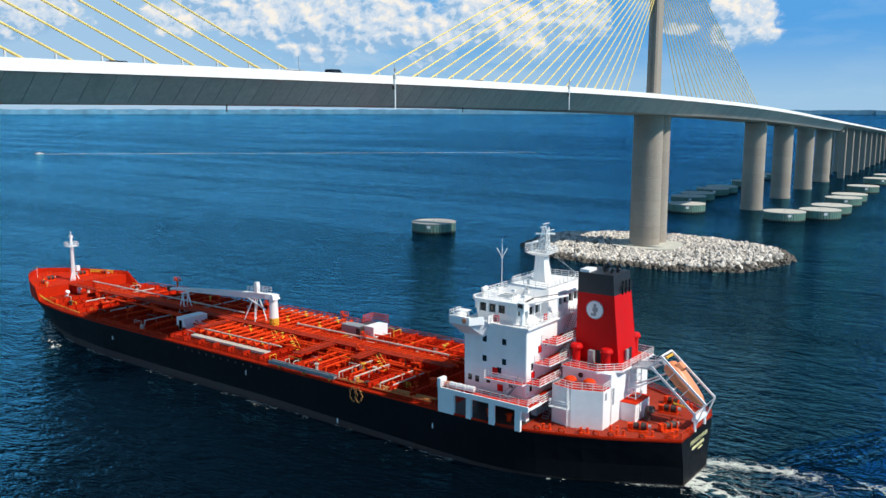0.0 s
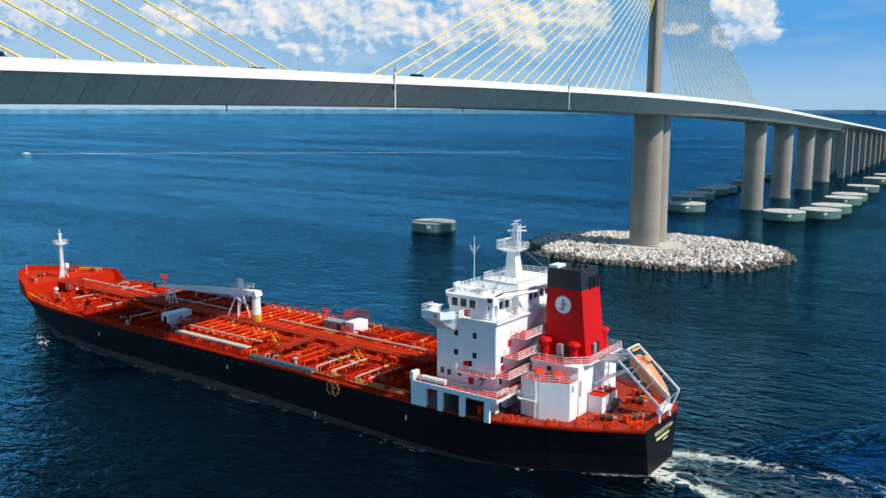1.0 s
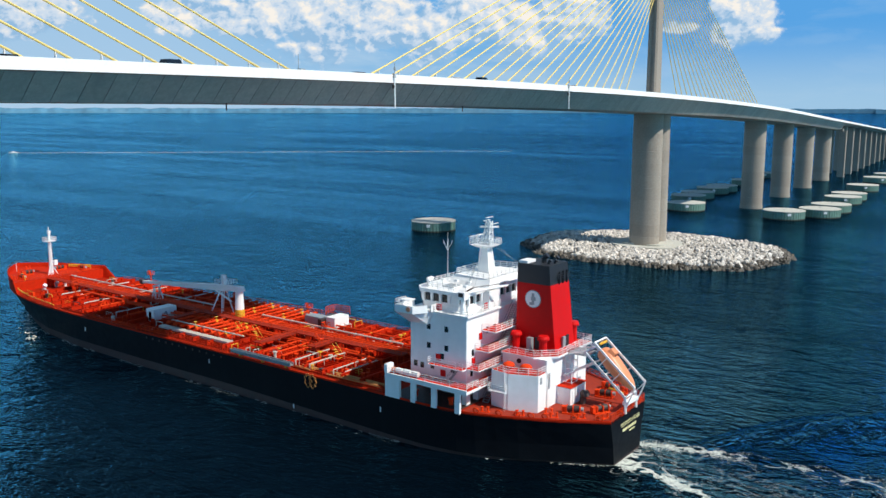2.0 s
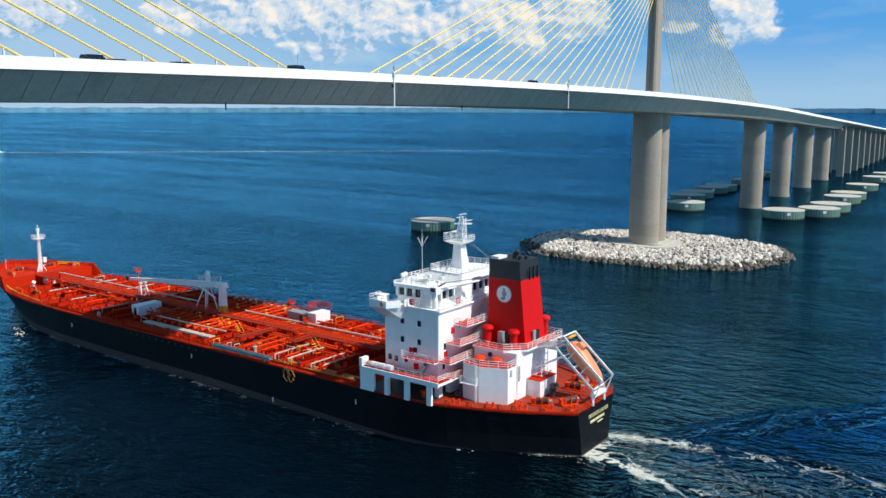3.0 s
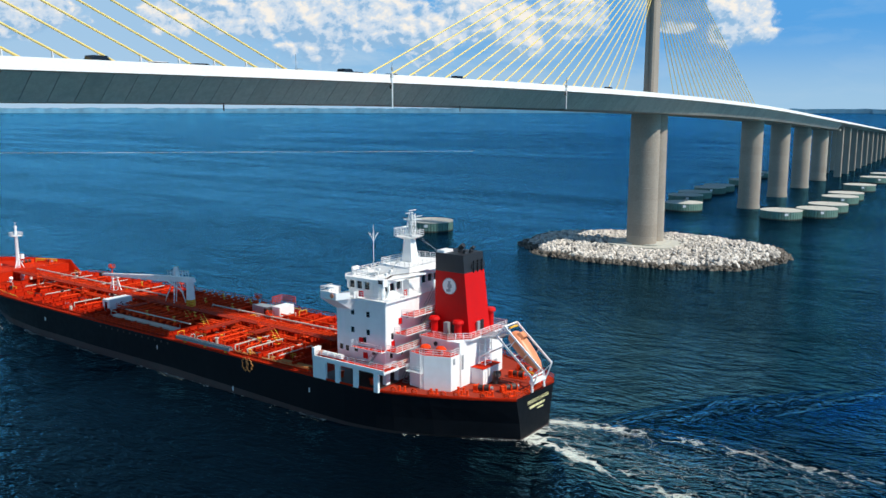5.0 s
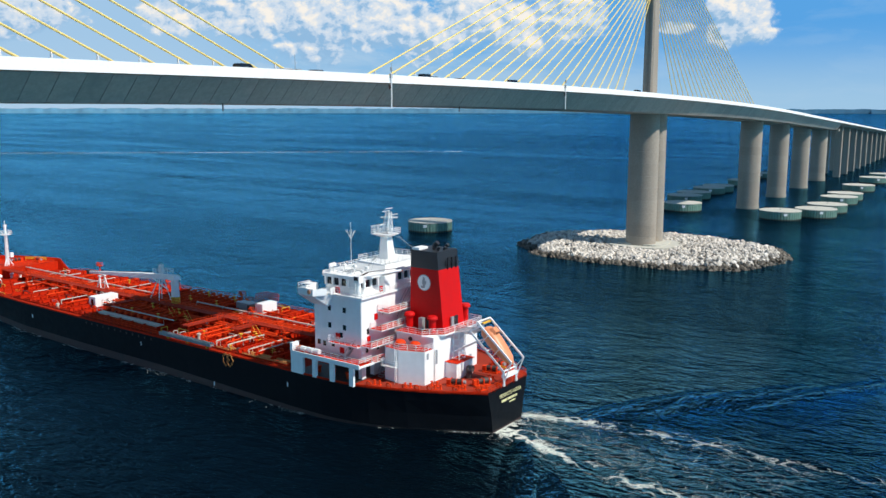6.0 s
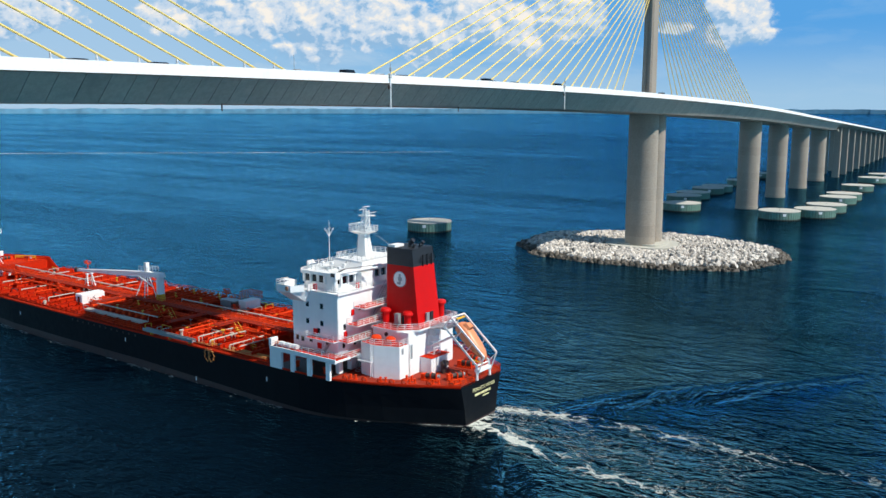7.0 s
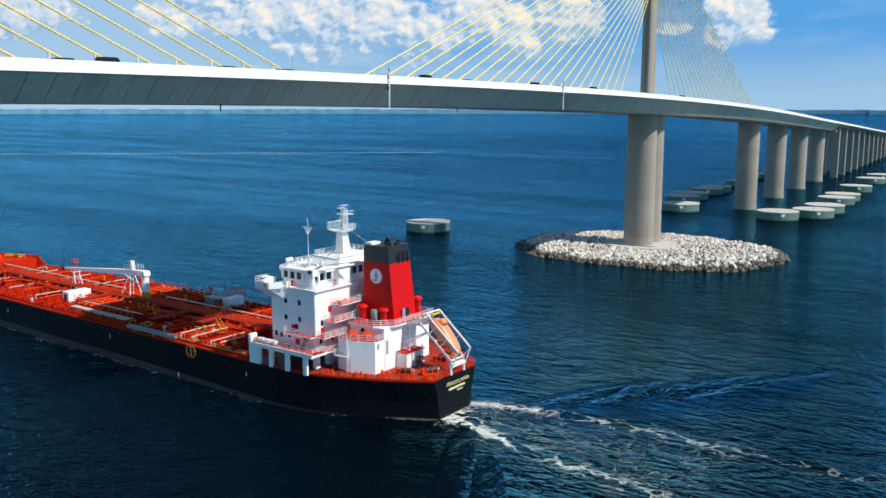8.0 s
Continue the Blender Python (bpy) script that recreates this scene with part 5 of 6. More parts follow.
    # transverse lines lying across the deck
    for x, y0, y1, z, r, mat in ((45, 4.5, 13.5, 8.35, 0.11, PALEPIPE), (47.3, 4.5, 14, 8.35, 0.11, PALEPIPE), (52.5, 4.2, 14.4, 8.5, 0.13, PALEPIPE), (54.2, 4.2, 13.5, 8.4, 0.16, REDPIPE), (56.4, 4.6, 14, 8.5, 0.13, PALEPIPE),
                                 (60.5, 5, 14, 8.4, 0.16, REDPIPE), (62.6, 4, 13.8, 8.5, 0.2, REDPIPE), (65, 4, 13.8, 8.5, 0.16, REDPIPE), (110, -12, 12, 8.5, 0.16, REDPIPE), (114, -12, 12, 8.45, 0.13, PALEPIPE),
                                 (122, -11, 11, 8.5, 0.16, REDPIPE), (128, -11, 11, 8.45, 0.12, PALEPIPE), (136, -10, 10, 8.5, 0.18, REDPIPE), (141, -9, 9, 8.45, 0.14, PALEPIPE), (50, -13, -3, 8.4, 0.16, REDPIPE), (58, -13, -3, 8.4, 0.2, REDPIPE)):
        bm = bmesh.new()
        tube(bm, (x, y0, z), (x, y1, z), r, 8)
        for k in range(4):
            y = y0 + (y1 - y0) * (k + 0.5) / 4
            tube(bm, (x, y - 0.05, z), (x, y + 0.05, z), r * 1.7, 8)
            tube(bm, (x, y + 0.3, DECK_Z), (x, y + 0.3, z), 0.05, 4)
        e = y1 if y1 > 0 else y0
        tube(bm, (x, e, z), (x, e, DECK_Z), r, 8)
        part("branch_line", bm, mat, ship)
    # manifold amidships
    for s in (1, -1):
        for i in range(9):
            x = 77.5 + i * 2.3
            bm = bmesh.new()
            tube(bm, (x, 0, 8.9), (x, s * 11.5, 8.9), 0.22, 8)
            tube(bm, (x, s * 11.5, 8.9), (x, s * 12.0, 8.9), 0.36, 10)
            for y in (3.8, 6.2, 9.0):
                tube(bm, (x, s * (y - 0.08), 8.9), (x, s * (y + 0.08), 8.9), 0.38, 8)
            man = part("manifold_line", bm, REDPIPE, ship, "red manifold pipe with blank flange")
            for y in (5.0, 10.2):
                bm = bmesh.new()
                tube(bm, (x, s * y, 8.9), (x, s * y, 9.7), 0.09, 5)
                tube(bm, (x, s * y, 9.7), (x, s * y, 9.76), 0.34, 8)
                tube(bm, (x - 0.3, s * y, 8.9), (x + 0.3, s * y, 8.9), 0.3, 8)
                part("valve", bm, YELLOW if i % 4 == 1 else REDPIPE, man, "valve with hand wheel")
        bm = bmesh.new()
        box(bm, 75.5, 97.0, *sorted((s * 11.9, s * 13.3)), DECK_Z + 0.75, DECK_Z + 1.15)
        tr = part("drip_tray", bm, PALEPIPE, ship, "pale steel drip tray")
        bm = bmesh.new()
        for k in range(11):
            box(bm, 76 + k * 2, 76.12 + k * 2, *sorted((s * 11.95, s * 13.25)), DECK_Z, DECK_Z + 0.76)
        part("tray_support", bm, DECK, tr)
        bm = bmesh.new()
        rail(bm, [(73, s * 15.4, DECK_Z), (100, s * 15.4, DECK_Z)], 1.35, 1.5, 0.06, 3)
        part("manifold_fence", bm, REDPIPE, ship, "red side fence")
        bm = bmesh.new()
        rail(bm, [(35, s * 15.7, DECK_Z), (72, s * 15.75, DECK_Z)], 1.05, 2.0, 0.04, 3)
        part("side_railing", bm, REDPIPE, ship, "red side railing")
        bm = bmesh.new()
        rail(bm, [(101, s * 15.75, DECK_Z), (126, s * 15.5, DECK_Z), (140, s * 14.9, DECK_Z), (150, s * 13.5, DECK_Z)], 1.05, 2.0, 0.04, 3)
        part("side_railing", bm, REDPIPE, ship, "red side railing")
    # hose crane with its boom laid forward
    bm = bmesh.new()
    tube(bm, (87.6, 0, DECK_Z), (87.6, 0, 10.6), 1.0, 16)
    cr = part("hose_crane_base", bm, YELLOW, ship, "yellow crane base")
    bm = bmesh.new()
    tube(bm, (87.6, 0, 10.5), (87.6, 0, 14.6), 0.95, 16, 0.8)
    prism(bm, [(86.6, -0.9), (89.2, -0.9), (89.2, 0.9), (86.6, 0.9)], 14.4, 15.4, [(87.0, -0.8), (89.6, -0.6), (89.6, 0.6), (87.0, 0.8)])
    part("hose_crane_post", bm, WHITE, ship, "white hose crane post")
    bm = bmesh.new()
    m = Matrix.Translation((88.4, 0, 14.9)) @ (Vector((121.5, 0, 12.4)) - Vector((88.4, 0, 14.9))).to_track_quat("X", "Z").to_matrix().to_4x4()
    L = 33.2
    secs = [(0, 0.5, 0.45), (4, 0.55, 0.6), (12, 0.5, 0.58), (L, 0.3, 0.25)]
    rings = [[bm.verts.new(m @ Vector((x, sy * w, sz * h))) for sy, sz in ((-1, -1), (1, -1), (1, 1), (-1, 1))] for x, w, h in secs]
    for a, b in zip(rings, rings[1:]):
        for i in range(4):
            bm.faces.new((a[i], a[(i + 1) % 4], b[(i + 1) % 4], b[i]))
    bm.faces.new(rings[0]), bm.faces.new(rings[-1][::-1])
    boom = part("hose_crane_boom", bm, WHITE, ship, "pale crane boom laid in its rest")
    bm = bmesh.new()
    rail(bm, [(89.0, 0.7, 15.6), (94.5, 0.7, 15.3)], 1.0, 1.1, 0.05)
    rail(bm, [(89.0, -0.7, 15.6), (94.5, -0.7, 15.3)], 1.0, 1.1, 0.05)
    box(bm, 92.0, 92.8, -0.4, 0.4, 15.3, 17.3)
    part("boom_railing", bm, WHITE, boom)
    bm = bmesh.new()
    box(bm, 121.2, 122.2, -0.4, 0.4, 11.9, 12.9)
    part("boom_head", bm, DARK, boom)
    bm = bmesh.new()
    tube(bm, (89.0, 0.9, 12.2), (95.0, 0.5, 14.0), 0.18, 8)
    part("luffing_cylinder", bm, WHITE, boom)
    bm = bmesh.new()
    for y in (-1.0, 1.0):
        tube(bm, (92.6, y * 0.3, 15.0), (94.8, y * 1.5, 9.5), 0.13, 6)
        tube(bm, (92.6, y * 0.3, 15.0), (91.6, y * 1.5, 9.5), 0.13, 6)
        tube(bm, (94.8, y * 1.5, DECK_Z), (94.8, y * 1.5, 9.5), 0.13, 6)
        tube(bm, (91.6, y * 1.5, DECK_Z), (91.6, y * 1.5, 9.5), 0.13, 6)
    part("gantry_frame", bm, WHITE, ship, "white A-frame")
    bm = bmesh.new()
    for y in (-1.2, 1.2):
        for x in (115.0, 117.4):
            tube(bm, (x, y, DECK_Z), (116.2, y * 0.5, 12.0), 0.16, 6)
    for z in (9.0, 10.5):
        tube(bm, (116.2, -1, z), (116.2, 1, z), 0.08, 5)
    box(bm, 115.8, 116.6, -0.9, 0.9, 11.9, 12.2)
    part("boom_rest", bm, WHITE, ship, "white boom rest")
    # white deck houses and boxes
    bm = bmesh.new()
    box(bm, 103.6, 106.2, 4.0, 9.8, DECK_Z, 10.0)
    bevelled(bm, 0.06)
    ws = part("foam_room", bm, WHITE, ship, "small white deck store")
    bm = bmesh.new()
    box(bm, 104.4, 105.3, 9.8, 9.84, DECK_Z + 0.3, DECK_Z + 2.2)
    part("store_door", bm, GLASS, ws)
    bm = bmesh.new()
    box(bm, -0.35, 0.35, -0.02, 0.0, -0.08, 0.08, pose(103.59, 6.9, 9.0, 0, 0, 90) @ pose(0, 0, 0, 0, 35, 0))
    box(bm, -0.55, 0.55, -0.02, 0.0, -0.08, 0.08, pose(103.59, 6.6, 8.7, 0, 0, 90) @ pose(0, 0, 0, 0, -55, 0))
    part("store_mark", bm, DARK, ws)
    bm = bmesh.new()
    box(bm, 67.6, 70.0, -11.8, -7.6, DECK_Z, 10.0)
    part("deck_store", bm, WHITE, ship, "white deck store")
    bm = bmesh.new()
    box(bm, 70.2, 71.2, -8.4, -6.4, DECK_Z, 9.6)
    box(bm, 70.0, 73.0, -12.4, -8.6, DECK_Z, 9.4)
    part("deck_locker", bm, DARK, ship, "dark red deck locker")
    bm = bmesh.new()
    box(bm, 71.2, 76, -9.6, -7.4, DECK_Z, 9.6)
    part("pump_housing", bm, STEEL, ship)
    bm = bmesh.new()
    rail(bm, [(69, -13.6, 9.5), (73, -13.6, 9.5), (73, -10.6, 9.5)], 1.6, 0.7, 0.07)
    part("hose_rack", bm, REDPIPE, ship)
    # stowed gangway at the port side
    bm = bmesh.new()
    box(bm, 55.6, 71.4, 15.25, 16.1, DECK_Z + 0.75, DECK_Z + 0.95)
    box(bm, 55.6, 71.4, 15.25, 15.33, DECK_Z + 0.6, DECK_Z + 1.25)
    box(bm, 55.6, 71.4, 16.02, 16.1, DECK_Z + 0.6, DECK_Z + 1.25)
    gw = part("gangway", bm, STEEL, ship, "grey aluminium gangway stowed at the rail")
    bm = bmesh.new()
    for x in (57, 63, 69):
        box(bm, x - 0.1, x + 0.1, 15.3, 16.0, DECK_Z, DECK_Z + 0.75)
    part("gangway_chock", bm, YELLOW, gw)
    # monitor posts and vent risers
    for x, y, h in ((130, -8, 4.6), (116, -9, 2.6), (100, -9.5, 2.6), (143, 4.5, 2.6), (60, 4.6, 2.4), (66, -3.4, 2.2), (120, 5.6, 2.0), (47, 5.2, 2.4), (80, -12.5, 2.4), (135, 8.5, 1.6), (108, -12.6, 2.2)):
        bm = bmesh.new()
        tube(bm, (x, y, DECK_Z), (x, y, DECK_Z + h), 0.16, 8)
        box(bm, x - 0.7, x + 0.7, y - 0.5, y + 0.5, DECK_Z + h, DECK_Z + h + 0.12)
        rail(bm, [(x - 0.7, y - 0.5, DECK_Z + h), (x + 0.7, y - 0.5, DECK_Z + h), (x + 0.7, y + 0.5, DECK_Z + h), (x - 0.7, y + 0.5, DECK_Z + h)], 0.8, 0.7, 0.05, 2)
        tube(bm, (x, y, DECK_Z + h), (x + 0.8, y, DECK_Z + h + 0.9), 0.13, 6)
        part("fire_monitor", bm, REDPIPE, ship, "red fire monitor on a post")
    for i in range(34):
        x, y = rnd.uniform(42, 72), rnd.choice((-1, 1)) * rnd.uniform(4.5, 14)
        if i > 16:
            x = rnd.uniform(104, 150)
            y *= 0.85
        h = rnd.uniform(0.7, 1.7)
        bm = bmesh.new()
        tube(bm, (x, y, DECK_Z), (x, y, DECK_Z + h), rnd.uniform(0.12, 0.3), 7)
        tube(bm, (x, y, DECK_Z + h), (x, y, DECK_Z + h + 0.15), rnd.uniform(0.3, 0.5), 8)
        part("tank_vent", bm, rnd.choice((REDPIPE, REDPIPE, PALEPIPE, YELLOW, DARK)), ship)
    for i in range(12):
        x, y = 42 + i * 8.6, (6.4, -6.6)[i % 2]
        bm = bmesh.new()
        tube(bm, (x, y, DECK_Z), (x, y, DECK_Z + 0.8), 0.75, 12)
        tube(bm, (x, y, DECK_Z + 0.8), (x, y, DECK_Z + 0.95), 0.9, 12)
        part("tank_hatch", bm, REDPIPE, ship, "round red tank hatch")
    # small valves, boxes and pipe bends scattered between the girders
    for i in range(150):
        x = rnd.choice((rnd.uniform(41, 73), rnd.uniform(41, 73), rnd.uniform(98, 150)))
        w = lerp_table(BREADTH, x)[0] - 1.6
        y = rnd.uniform(-w, w)
        if abs(y - 2.6) < 1.6:
            continue
        bm = bmesh.new()
        kind = i % 5
        if kind == 0:
            box(bm, x - 0.3, x + 0.3, y - 0.3, y + 0.3, DECK_Z, DECK_Z + rnd.uniform(0.6, 1.3))
            bevelled(bm, 0.05)
        elif kind == 1:
            ln = rnd.uniform(1.5, 4)
            polyline(bm, [(x, y, DECK_Z), (x, y, DECK_Z + 1.2), (x + ln, y, DECK_Z + 1.2), (x + ln, y, DECK_Z)], 0.09, 6)
        elif kind == 2:
            ln = rnd.uniform(1.5, 3.5)
            e = max(-w, min(w, y + ln))
            polyline(bm, [(x, y, DECK_Z), (x, y, DECK_Z + 1.35), (x, e, DECK_Z + 1.35), (x, e, DECK_Z)], 0.08, 6)
        elif kind == 3:
            tube(bm, (x, y, DECK_Z), (x, y, DECK_Z + 1.25), 0.08, 6)
            tube(bm, (x, y, DECK_Z + 1.25), (x, y, DECK_Z + 1.32), 0.3, 10)
        else:
            rail(bm, [(x, y, DECK_Z), (x + 2.4, y, DECK_Z)], 1.2, 0.8, 0.04, 3)
        part(("deck_box", "pipe_bend", "pipe_bend", "hand_valve", "guard_rail")[kind], bm, rnd.choice((REDPIPE, REDPIPE, REDPIPE, DECK, PALEPIPE, YELLOW, DARK)), ship)
    # yellow stair and hose loops at the port side
    for x in (52.5, 74.0, 79.0):
        bm = bmesh.new()
        for k in range(6):
            box(bm, x + 0.3 * k, x + 0.3 * k + 0.28, 6.0, 6.9, DECK_Z + 0.35 * k, DECK_Z + 0.35 * k + 0.06)
        for y in (6.0, 6.9):
            tube(bm, (x, y, DECK_Z + 0.9), (x + 1.8, y, DECK_Z + 3.0), 0.05, 5)
        part("deck_stair", bm, YELLOW, ship, "small yellow deck stair")
    for dx in (0.0, 1.1):
        bm = bmesh.new()
        pts = [(50.0 + dx + 0.75 * math.sin(a), 16.3, 6.4 - 1.2 * math.cos(a) * (1 if math.cos(a) > 0 else 0.9)) for a in (i * math.tau / 16 for i in range(17))]
        polyline(bm, [(p[0] + 0.25 * math.sin(3 * k), p[1], p[2] - 0.15 * math.cos(2 * k)) for k, p in enumerate(pts)], 0.07, 6)
        part("rope_fender", bm, ROPE, ship, "tan rope loops hanging over the side")
    for x0, x1, y0, y1 in ((36, 49, 13.2, 14.6), (50.5, 56, 13.4, 14.8)):
        bm = bmesh.new()
        for k in range(5):
            y = y0 + (y1 - y0) * k / 4
            tube(bm, (x0 + rnd.uniform(0, 2), y, DECK_Z + 0.45), (x1 - rnd.uniform(0, 3), y + rnd.uniform(-0.3, 0.3), DECK_Z + 0.45), 0.14, 6)
        part("cargo_hose", bm, ROPE, ship, "orange-tan cargo hoses on deck")
    for x, z in ((77.6, 5.0), (35.1, 4.6), (55.0, 0.9), (120, 4.6)):
        y = lerp_table(BREADTH, x)[0]
        bm = bmesh.new()
        box(bm, x - 0.11, x + 0.11, y - 0.6, y + 0.02, z - 0.4, z + 0.4)
        part("draught_mark", bm, WHITE, ship, "white hull mark")
    for i in range(12):
        x = 74 + i * 2.1
        bm = bmesh.new()
        box(bm, x - 0.2, x + 0.2, 16.02, 16.2, DECK_Z - 1.0, DECK_Z - 0.6)
        part("hull_fairlead", bm, DARK, ship)


GRATING = material("grating_red", (0.30, 0.024, 0.008), 0.85, grain=0.3, grain_scale=3.0, spec=0.15)
ROPE = material("tan_rope", (0.55, 0.22, 0.06), 0.8, grain=0.2, grain_scale=3.0)
cargo_deck()


def forecastle():
    top = 9.6
    bm = bmesh.new()
    prism(bm, hull_outline(x0=157.5, inset=0.02, step=1.6), DECK_Z, top)
    fc = part("forecastle", bm, DECK, ship, "red raised forecastle")
    # red bulwark round the bow that slopes down to the main deck
    half = [(x, lerp_table(BREADTH, x)[0]) for x in (148, 151, 153.6, 155.2, 156.8, 158.5, 160.5, 163, 166, 169, 171.5, 174, 176, 177.5, 178.3)]
    hgt = lambda x: DECK_Z + max(0.1, min(1.0, (x - 153.6) / 3.2)) * 3.25 if x < 156.9 else 10.5 + 0.25 * (x - 157) / 21
    line = half + [(x, -y) for x, y in reversed(half)]
    bm = bmesh.new()
    prev = None
    for x, y in line:
        f = 1.0 - 0.16 / max(abs(y), 0.3) if abs(y) > 0.3 else 0.4
        flare = 1.02
        row = [bm.verts.new((x, y, DECK_Z - 0.05)), bm.verts.new((x + 0.2, y * flare, hgt(x))), bm.verts.new((x + 0.05, y * f * flare, hgt(x))), bm.verts.new((x - 0.15, y * f, DECK_Z - 0.05))]
        if prev:
            for i in range(3):
                bm.faces.new((prev[i], prev[i + 1], row[i + 1], row[i]))
        prev = row
    part("bow_bulwark", bm, DECK, ship, "red bow bulwark")
    bm = bmesh.new()
    pts = [(x + 0.2, y * 1.02, hgt(x)) for x, y in line if x >= 160]
    rail(bm, [p for p in pts if p[0] > 164], 0.55, 1.5, 0.06, 1)
    part("bow_railing", bm, DARK, ship, "dark bow rail")
    bm = bmesh.new()
    polyline(bm, [(x, y - 0.4, DECK_Z + 1.1) for x, y in half[:4]], 0.09, 6)
    polyline(bm, [(134, 14.9, DECK_Z + 0.6), (148, 13.6, DECK_Z + 0.9), (156, 12.0, DECK_Z + 1.3)], 0.12, 6)
    part("safety_line", bm, YELLOW, ship, "yellow hand line")
    for x, y in ((165.5, 4.2), (165.5, -4.6)):
        winch(x, y, top, 90 if y > 0 else -90, fc, "windlass")
    winch(161, 8.0, top, 0, fc, "windlass")
    winch(161, -8.4, top, 0, fc, "windlass")
    for x, y, r in ((170, 4, 40), (170, -4, -40), (163, 9.4, 20), (163, -9.4, -20), (173.5, 0, 90)):
        bollard(x, y, top, r)
    for p, q in (((164, 6.6), (158.6, 8.6)), ((166.5, -7.6), (161, -10.6))):
        bm = bmesh.new()
        tube(bm, (*p, top + 0.9), (*q, top + 0.9), 0.14, 6)
        tube(bm, (*p, top + 0.5), (*q, top + 0.5), 0.14, 6)
        for c in (p, q):
            tube(bm, (*c, top), (*c, top + 1.0), 0.1, 5)
        part("yellow_rail", bm, YELLOW, fc, "yellow guard rail")
    bm = bmesh.new()
    tube(bm, (161.6, 0, top), (161.6, 0, 20.4), 0.55, 12, 0.32)
    for a in (0, 2.1, 4.2):
        tube(bm, (161.6 + 1.4 * math.cos(a), 1.4 * math.sin(a), top), (161.6, 0, top + 3), 0.14, 6)
    fm = part("foremast", bm, WHITE, ship, "white foremast")
    bm = bmesh.new()
    prism(bm, round_rect(2.0, 2.6, 0.3, 2, 161.6, 0), 18.2, 18.4)
    rail(bm, [(160.6, -1.3, 18.4), (162.6, -1.3, 18.4), (162.6, 1.3, 18.4), (160.6, 1.3, 18.4), (160.6, -1.3, 18.4)], 0.9, 0.9, 0.06, 2)
    part("lamp_platform", bm, WHITE, fm)
    bm = bmesh.new()
    for k in range(18):
        tube(bm, (160.9, -0.25, top + 0.5 + k * 0.45), (160.9, 0.25, top + 0.5 + k * 0.45), 0.05, 4)
    part("mast_ladder", bm, WHITE, fm)
    bm = bmesh.new()
    box(bm, 161.2, 162.0, -0.3, 0.3, 20.4, 21.0)
    tube(bm, (161.6, 0, 21), (161.6, 0, 22.0), 0.07, 5)
    part("mast_lamp", bm, WHITE, fm)
    bm = bmesh.new()
    box(bm, 160.4, 161.2, -1.2, -0.4, 12, 13.3)
    part("mast_locker", bm, WHITE, fm)
    for x, y, s in ((156.0, 2.0, 0.8), (155.5, 5.4, 0.7), (154.8, 0.3, 0.9)):
        bm = bmesh.new()
        tube(bm, (x, y, DECK_Z), (x, y, DECK_Z + 1.0 * s), 0.35, 8)
        tube(bm, (x, y, DECK_Z + 1.0 * s), (x - 0.4, y, DECK_Z + 1.6 * s), 0.5, 8)
        part("white_vent", bm, WHITE, ship, "white cowl vent")
    bm = bmesh.new()
    rail(bm, [(157.6, 11.0, top), (157.6, -11.0, top)], 1.0, 1.5, 0.05)
    part("forecastle_railing", bm, REDPIPE, fc)
    bm = bmesh.new()
    tube(bm, (172.5, 3.6, top), (172.5, 3.6, top + 2.6), 0.05, 5)
    part("jackstaff", bm, WHITE, fc)


forecastle()


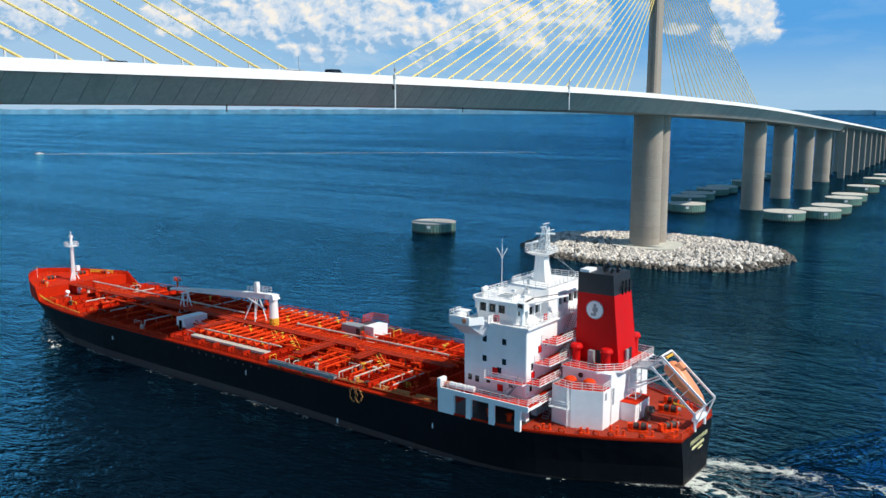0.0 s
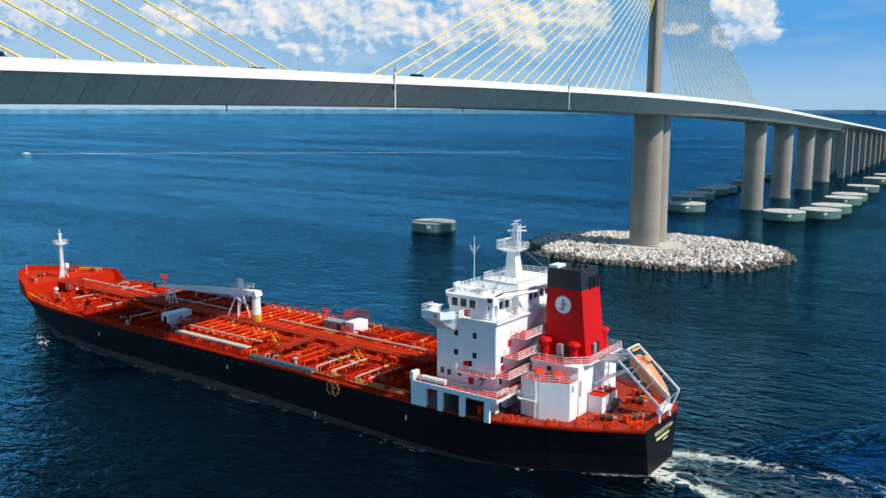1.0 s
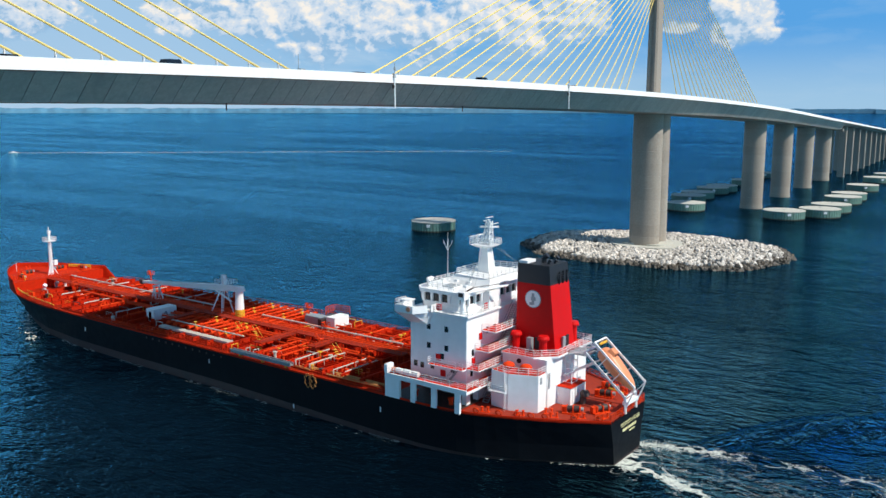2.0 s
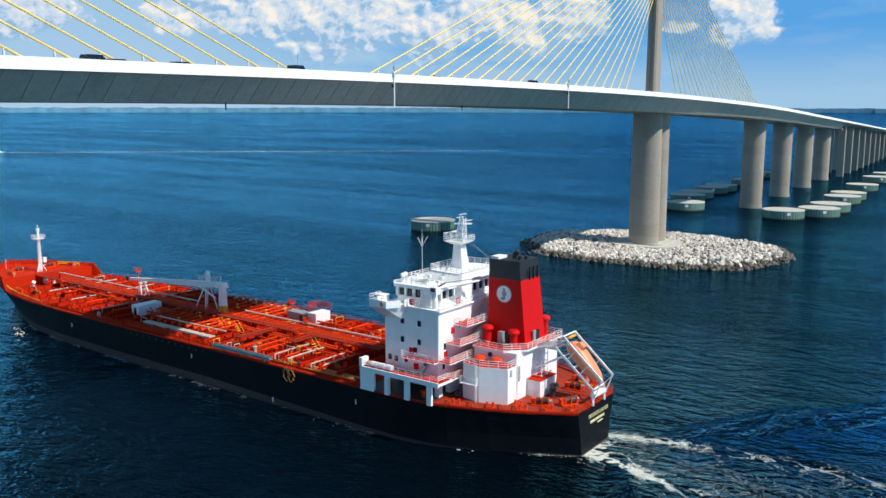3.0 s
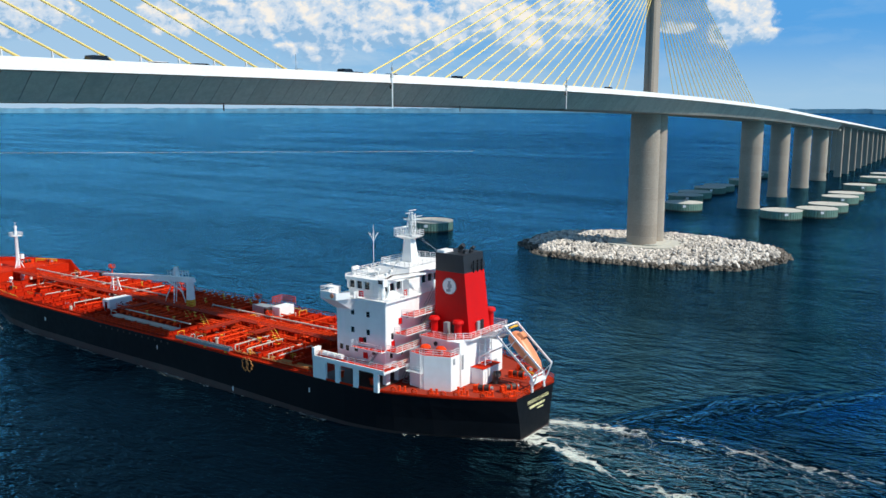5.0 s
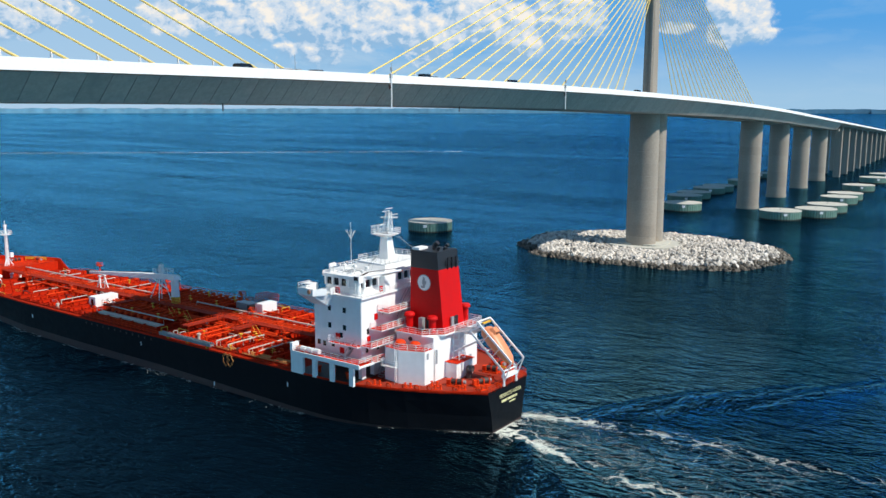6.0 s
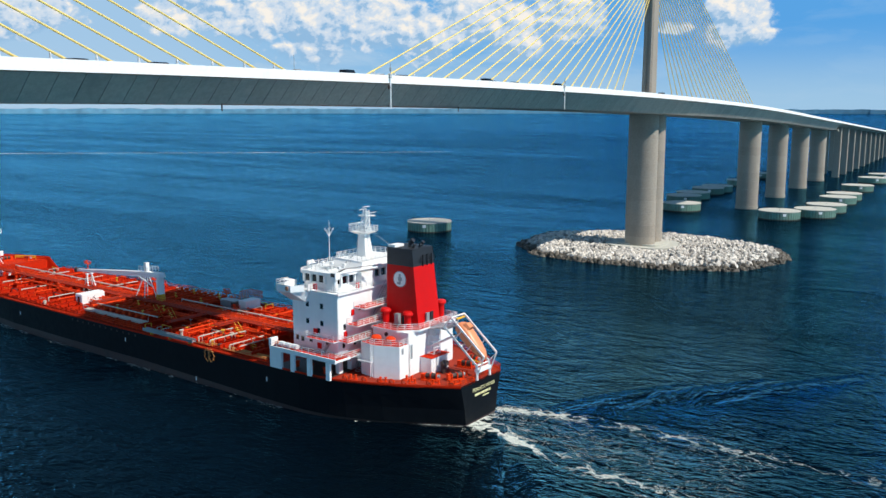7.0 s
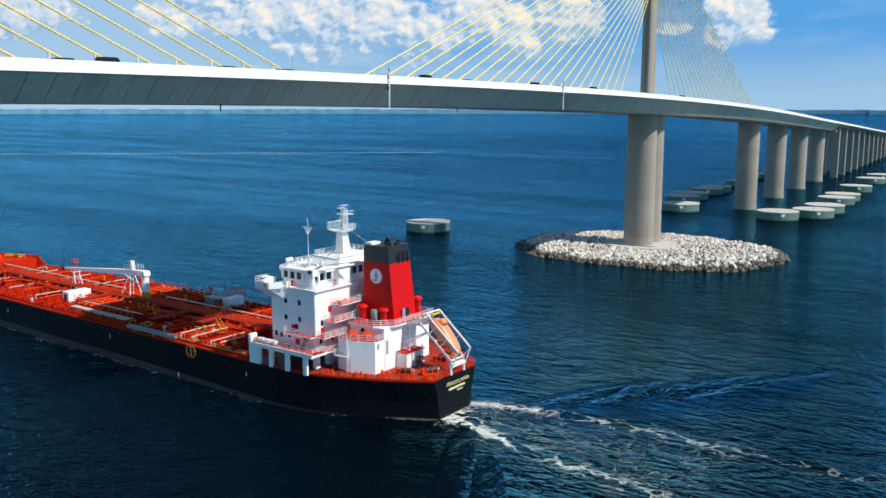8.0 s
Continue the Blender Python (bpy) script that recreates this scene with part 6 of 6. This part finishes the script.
def ship_wake():
    """Churned foam behind the stern and along the waterline, carried with the ship."""
    rnd = random.Random(21)
    spots = []

    def trail(n, pts, w0, w1, fade, size):
        """Flecks scattered along a line of points, denser at its start."""
        for _ in range(n):
            u = rnd.random() ** fade
            k = u * (len(pts) - 1)
            i = min(int(k), len(pts) - 2)
            (xa, ya), (xb, yb) = pts[i], pts[i + 1]
            f = k - i
            x, y = xa + (xb - xa) * f, ya + (yb - ya) * f
            w = w0 + (w1 - w0) * u
            off = rnd.gauss(0, w)
            x += rnd.gauss(0, 0.6)
            y += off
            web = abs(noise.noise((x * 0.22, y * 0.34, 1.0)) + 0.45 * noise.noise((x * 0.7, y * 0.9, 7.0)))
            patch = noise.noise((x * 0.09, y * 0.12, 4.0))
            if web > (0.22 - 0.12 * u) * (1 + 0.6 * patch) / (1 + 0.5 * (off / w) ** 2):
                continue
            s = size * rnd.uniform(0.3, 1.0) * (1.1 - 0.5 * u)
            spots.append((x, y, s * rnd.uniform(1, 2.2), s * rnd.uniform(0.3, 0.6), math.atan2(yb - ya, xb - xa) + rnd.gauss(0, 0.5)))

    port = [(0.3, 2.4), (-8, 4.2), (-15, 6.4), (-26, 8.6), (-34, 9.6), (-42, 10.2), (-60, 12.5), (-80, 15)]
    star = [(0.6, -5.6), (-6, -8.2), (-12, -9.6), (-22, -10.8), (-31, -11.6), (-38, -11.2), (-46, -11.0), (-54, -11.4), (-62, -12.4), (-75, -13)]
    trail(15000, port, 0.9, 1.5, 1.15, 0.13)
    trail(9000, port, 2.0, 3.2, 1.0, 0.10)
    trail(13000, star, 0.7, 1.6, 1.0, 0.11)
    trail(7000, star, 1.8, 2.8, 1.0, 0.09)
    trail(6000, [(0.3, 0), (-10, 0), (-25, 1), (-45, 1)], 3.0, 5.5, 1.0, 0.09)
    trail(3500, [(0.4, 0.5), (-3, 1.2), (-7, 2.0)], 1.9, 2.4, 1.3, 0.15)
    # thin lace lines curling between the two arms
    for k in range(110):
        x, y = rnd.uniform(-46, -4), rnd.uniform(-10, 7)
        a = rnd.uniform(0, math.tau)
        for i in range(rnd.randint(8, 26)):
            a += rnd.gauss(0.08, 0.35)
            x += 0.28 * math.cos(a)
            y += 0.28 * math.sin(a)
            if rnd.random() < 0.7:
                spots.append((x + rnd.gauss(0, 0.06), y + rnd.gauss(0, 0.06), rnd.uniform(0.08, 0.2), rnd.uniform(0.015, 0.045), a))
    # waterline fringe on both sides and the bow wave
    for s in (1, -1):
        for _ in range(2800):
            x = rnd.uniform(0, 168)
            y = lerp_table(BREADTH, x)[1]
            c = noise.noise((x * 0.13, 5.0 * s, 0.0))
            if c + 0.5 * noise.noise((x * 0.7, s, 3.0)) < 0.05:
                continue
            spots.append((x, s * (y + abs(rnd.gauss(0.15, 0.45 + 0.3 * max(0, c)))), rnd.uniform(0.06, 0.24), rnd.uniform(0.02, 0.06), rnd.gauss(0, 0.4)))
        for _ in range(500):
            u = rnd.random()
            x, y = 166 - 34 * u, s * (6.0 + 15.0 * u)
            if noise.noise((x * 0.4, y * 0.4, 2)) < 0.05:
                continue
            spots.append((x + rnd.gauss(0, 0.7), y + rnd.gauss(0, 0.8), rnd.uniform(0.2, 0.7), rnd.uniform(0.06, 0.18), math.atan2(17.5 * s, -26) + rnd.gauss(0, 0.3)))
    root = tagged(new("ship_wake"), "white churned wake and bow wave round the moving tanker", "wake")
    flakes("wake_foam", spots, "white lace of foam flecks", root, 22)
    # low rolling wave ridges behind the stern
    for k, (x, y, ln, h, tw) in enumerate(((-14, -24, 22, 0.26, 62), (-24, -34, 26, 0.3, 60), (-36, -46, 30, 0.26, 58), (-12, 17, 18, 0.24, -62), (-24, 27, 22, 0.24, -60))):
        bm = bmesh.new()
        nx, ny = 24, 8
        m = pose(x, y, 0, 0, 0, tw)
        grid = []
        for i in range(nx + 1):
            u = -1 + 2 * i / nx
            row = []
            for j in range(ny + 1):
                v = -1 + 2 * j / ny
                z = h * (1 - u * u) ** 2 * (0.5 + 0.5 * math.cos(math.pi * v)) - 0.03
                row.append(bm.verts.new(m @ Vector((u * ln, v * 3.2 + 1.2 * u * u, z))))
            grid.append(row)
        for i in range(nx):
            for j in range(ny):
                bm.faces.new((grid[i][j], grid[i + 1][j], grid[i + 1][j + 1], grid[i][j + 1]))
        face_up(part("wave_ridge", bm, SEA, root, smooth=True))
    return root


wake = ship_wake()

CARPAINT = [material("car_" + n, c, 0.3, grain=0.05) for n, c in (("black", (0.012, 0.012, 0.014)), ("grey", (0.05, 0.055, 0.06)), ("white", (0.6, 0.6, 0.6)), ("blue", (0.02, 0.035, 0.07)))]
TYRE = material("tyre_rubber", (0.02, 0.02, 0.02), 0.9, grain=0.1)


def car(paint, tall, label):
    root = tagged(new("car"), label, "car", "cars crossing the bridge")
    h = 1.9 if tall else 1.55
    bm = bmesh.new()
    prism(bm, round_rect(4.9, 1.9, 0.35, 3), 0.3, 0.95, round_rect(4.7, 1.8, 0.35, 3))
    part("body", bm, paint, root)
    bm = bmesh.new()
    prism(bm, [(-2.2, -0.88), (1.0, -0.88), (1.0, 0.88), (-2.2, 0.88)], 0.94, h - 0.08, [(-1.9, -0.7), (0.3, -0.7), (0.3, 0.7), (-1.9, 0.7)])
    part("cabin_glass", bm, GLASS, root)
    bm = bmesh.new()
    prism(bm, [(-1.95, -0.74), (0.35, -0.74), (0.35, 0.74), (-1.95, 0.74)], h - 0.09, h, [(-1.8, -0.65), (0.2, -0.65), (0.2, 0.65), (-1.8, 0.65)])
    part("roof", bm, paint, root)
    for x in (-1.5, 1.5):
        for y in (-0.85, 0.85):
            bm = bmesh.new()
            tube(bm, (x, y - 0.1, 0.34), (x, y + 0.1, 0.34), 0.34, 14)
            part("wheel", bm, TYRE, root)
    return root


CARS = []
for k, x0 in enumerate((-440, -434, -413, -401, -361, -351, -344, -312, -308, -298, -275, -233, -201, -191, -141.5)):
    CARS.append((car(CARPAINT[(0, 1, 0, 3, 0, 2, 1)[k % 7]], k % 3 == 1, ("black car driving over the bridge", "tall grey car driving over the bridge", "black car driving over the bridge", "dark blue car driving over the bridge", "black car driving over the bridge", "white car driving over the bridge", "dark grey car driving over the bridge")[k % 7]), x0, (-11.2, -11.6, -10.8)[k % 3]))


# ---- movement ----


def motions():
    track = ((0.0, -188.54, -74.51, 86.0), (2.0, -187.52, -63.95, 86.05), (4.0, -186.51, -53.46, 86.1), (6.0, -185.53, -43.04, 86.15), (8.0, -184.55, -32.69, 86.2))
    for thing in (ship, wake):
        walk(thing, [(t, pose(x, y, 0, 0, 0, r)) for t, x, y, r in track])
    walk(boat, [(t, pose(321.5 - 9.2 * t, 891 + 12.2 * t, 0, 0, 0, 127)) for t in (0.0, 4.0, 8.0)])
    for thing, x0, y in CARS:
        rows = []
        for t in (0.0, 2.0, 4.0, 6.0, 8.0):
            x = x0 + 25.0 * t
            slope = math.degrees(math.atan(deck_z(x + 1) - deck_z(x)))
            rows.append((t, pose(x, y, deck_z(x) - 1.18, 0, -slope, 0)))
        walk(thing, rows)


motions()
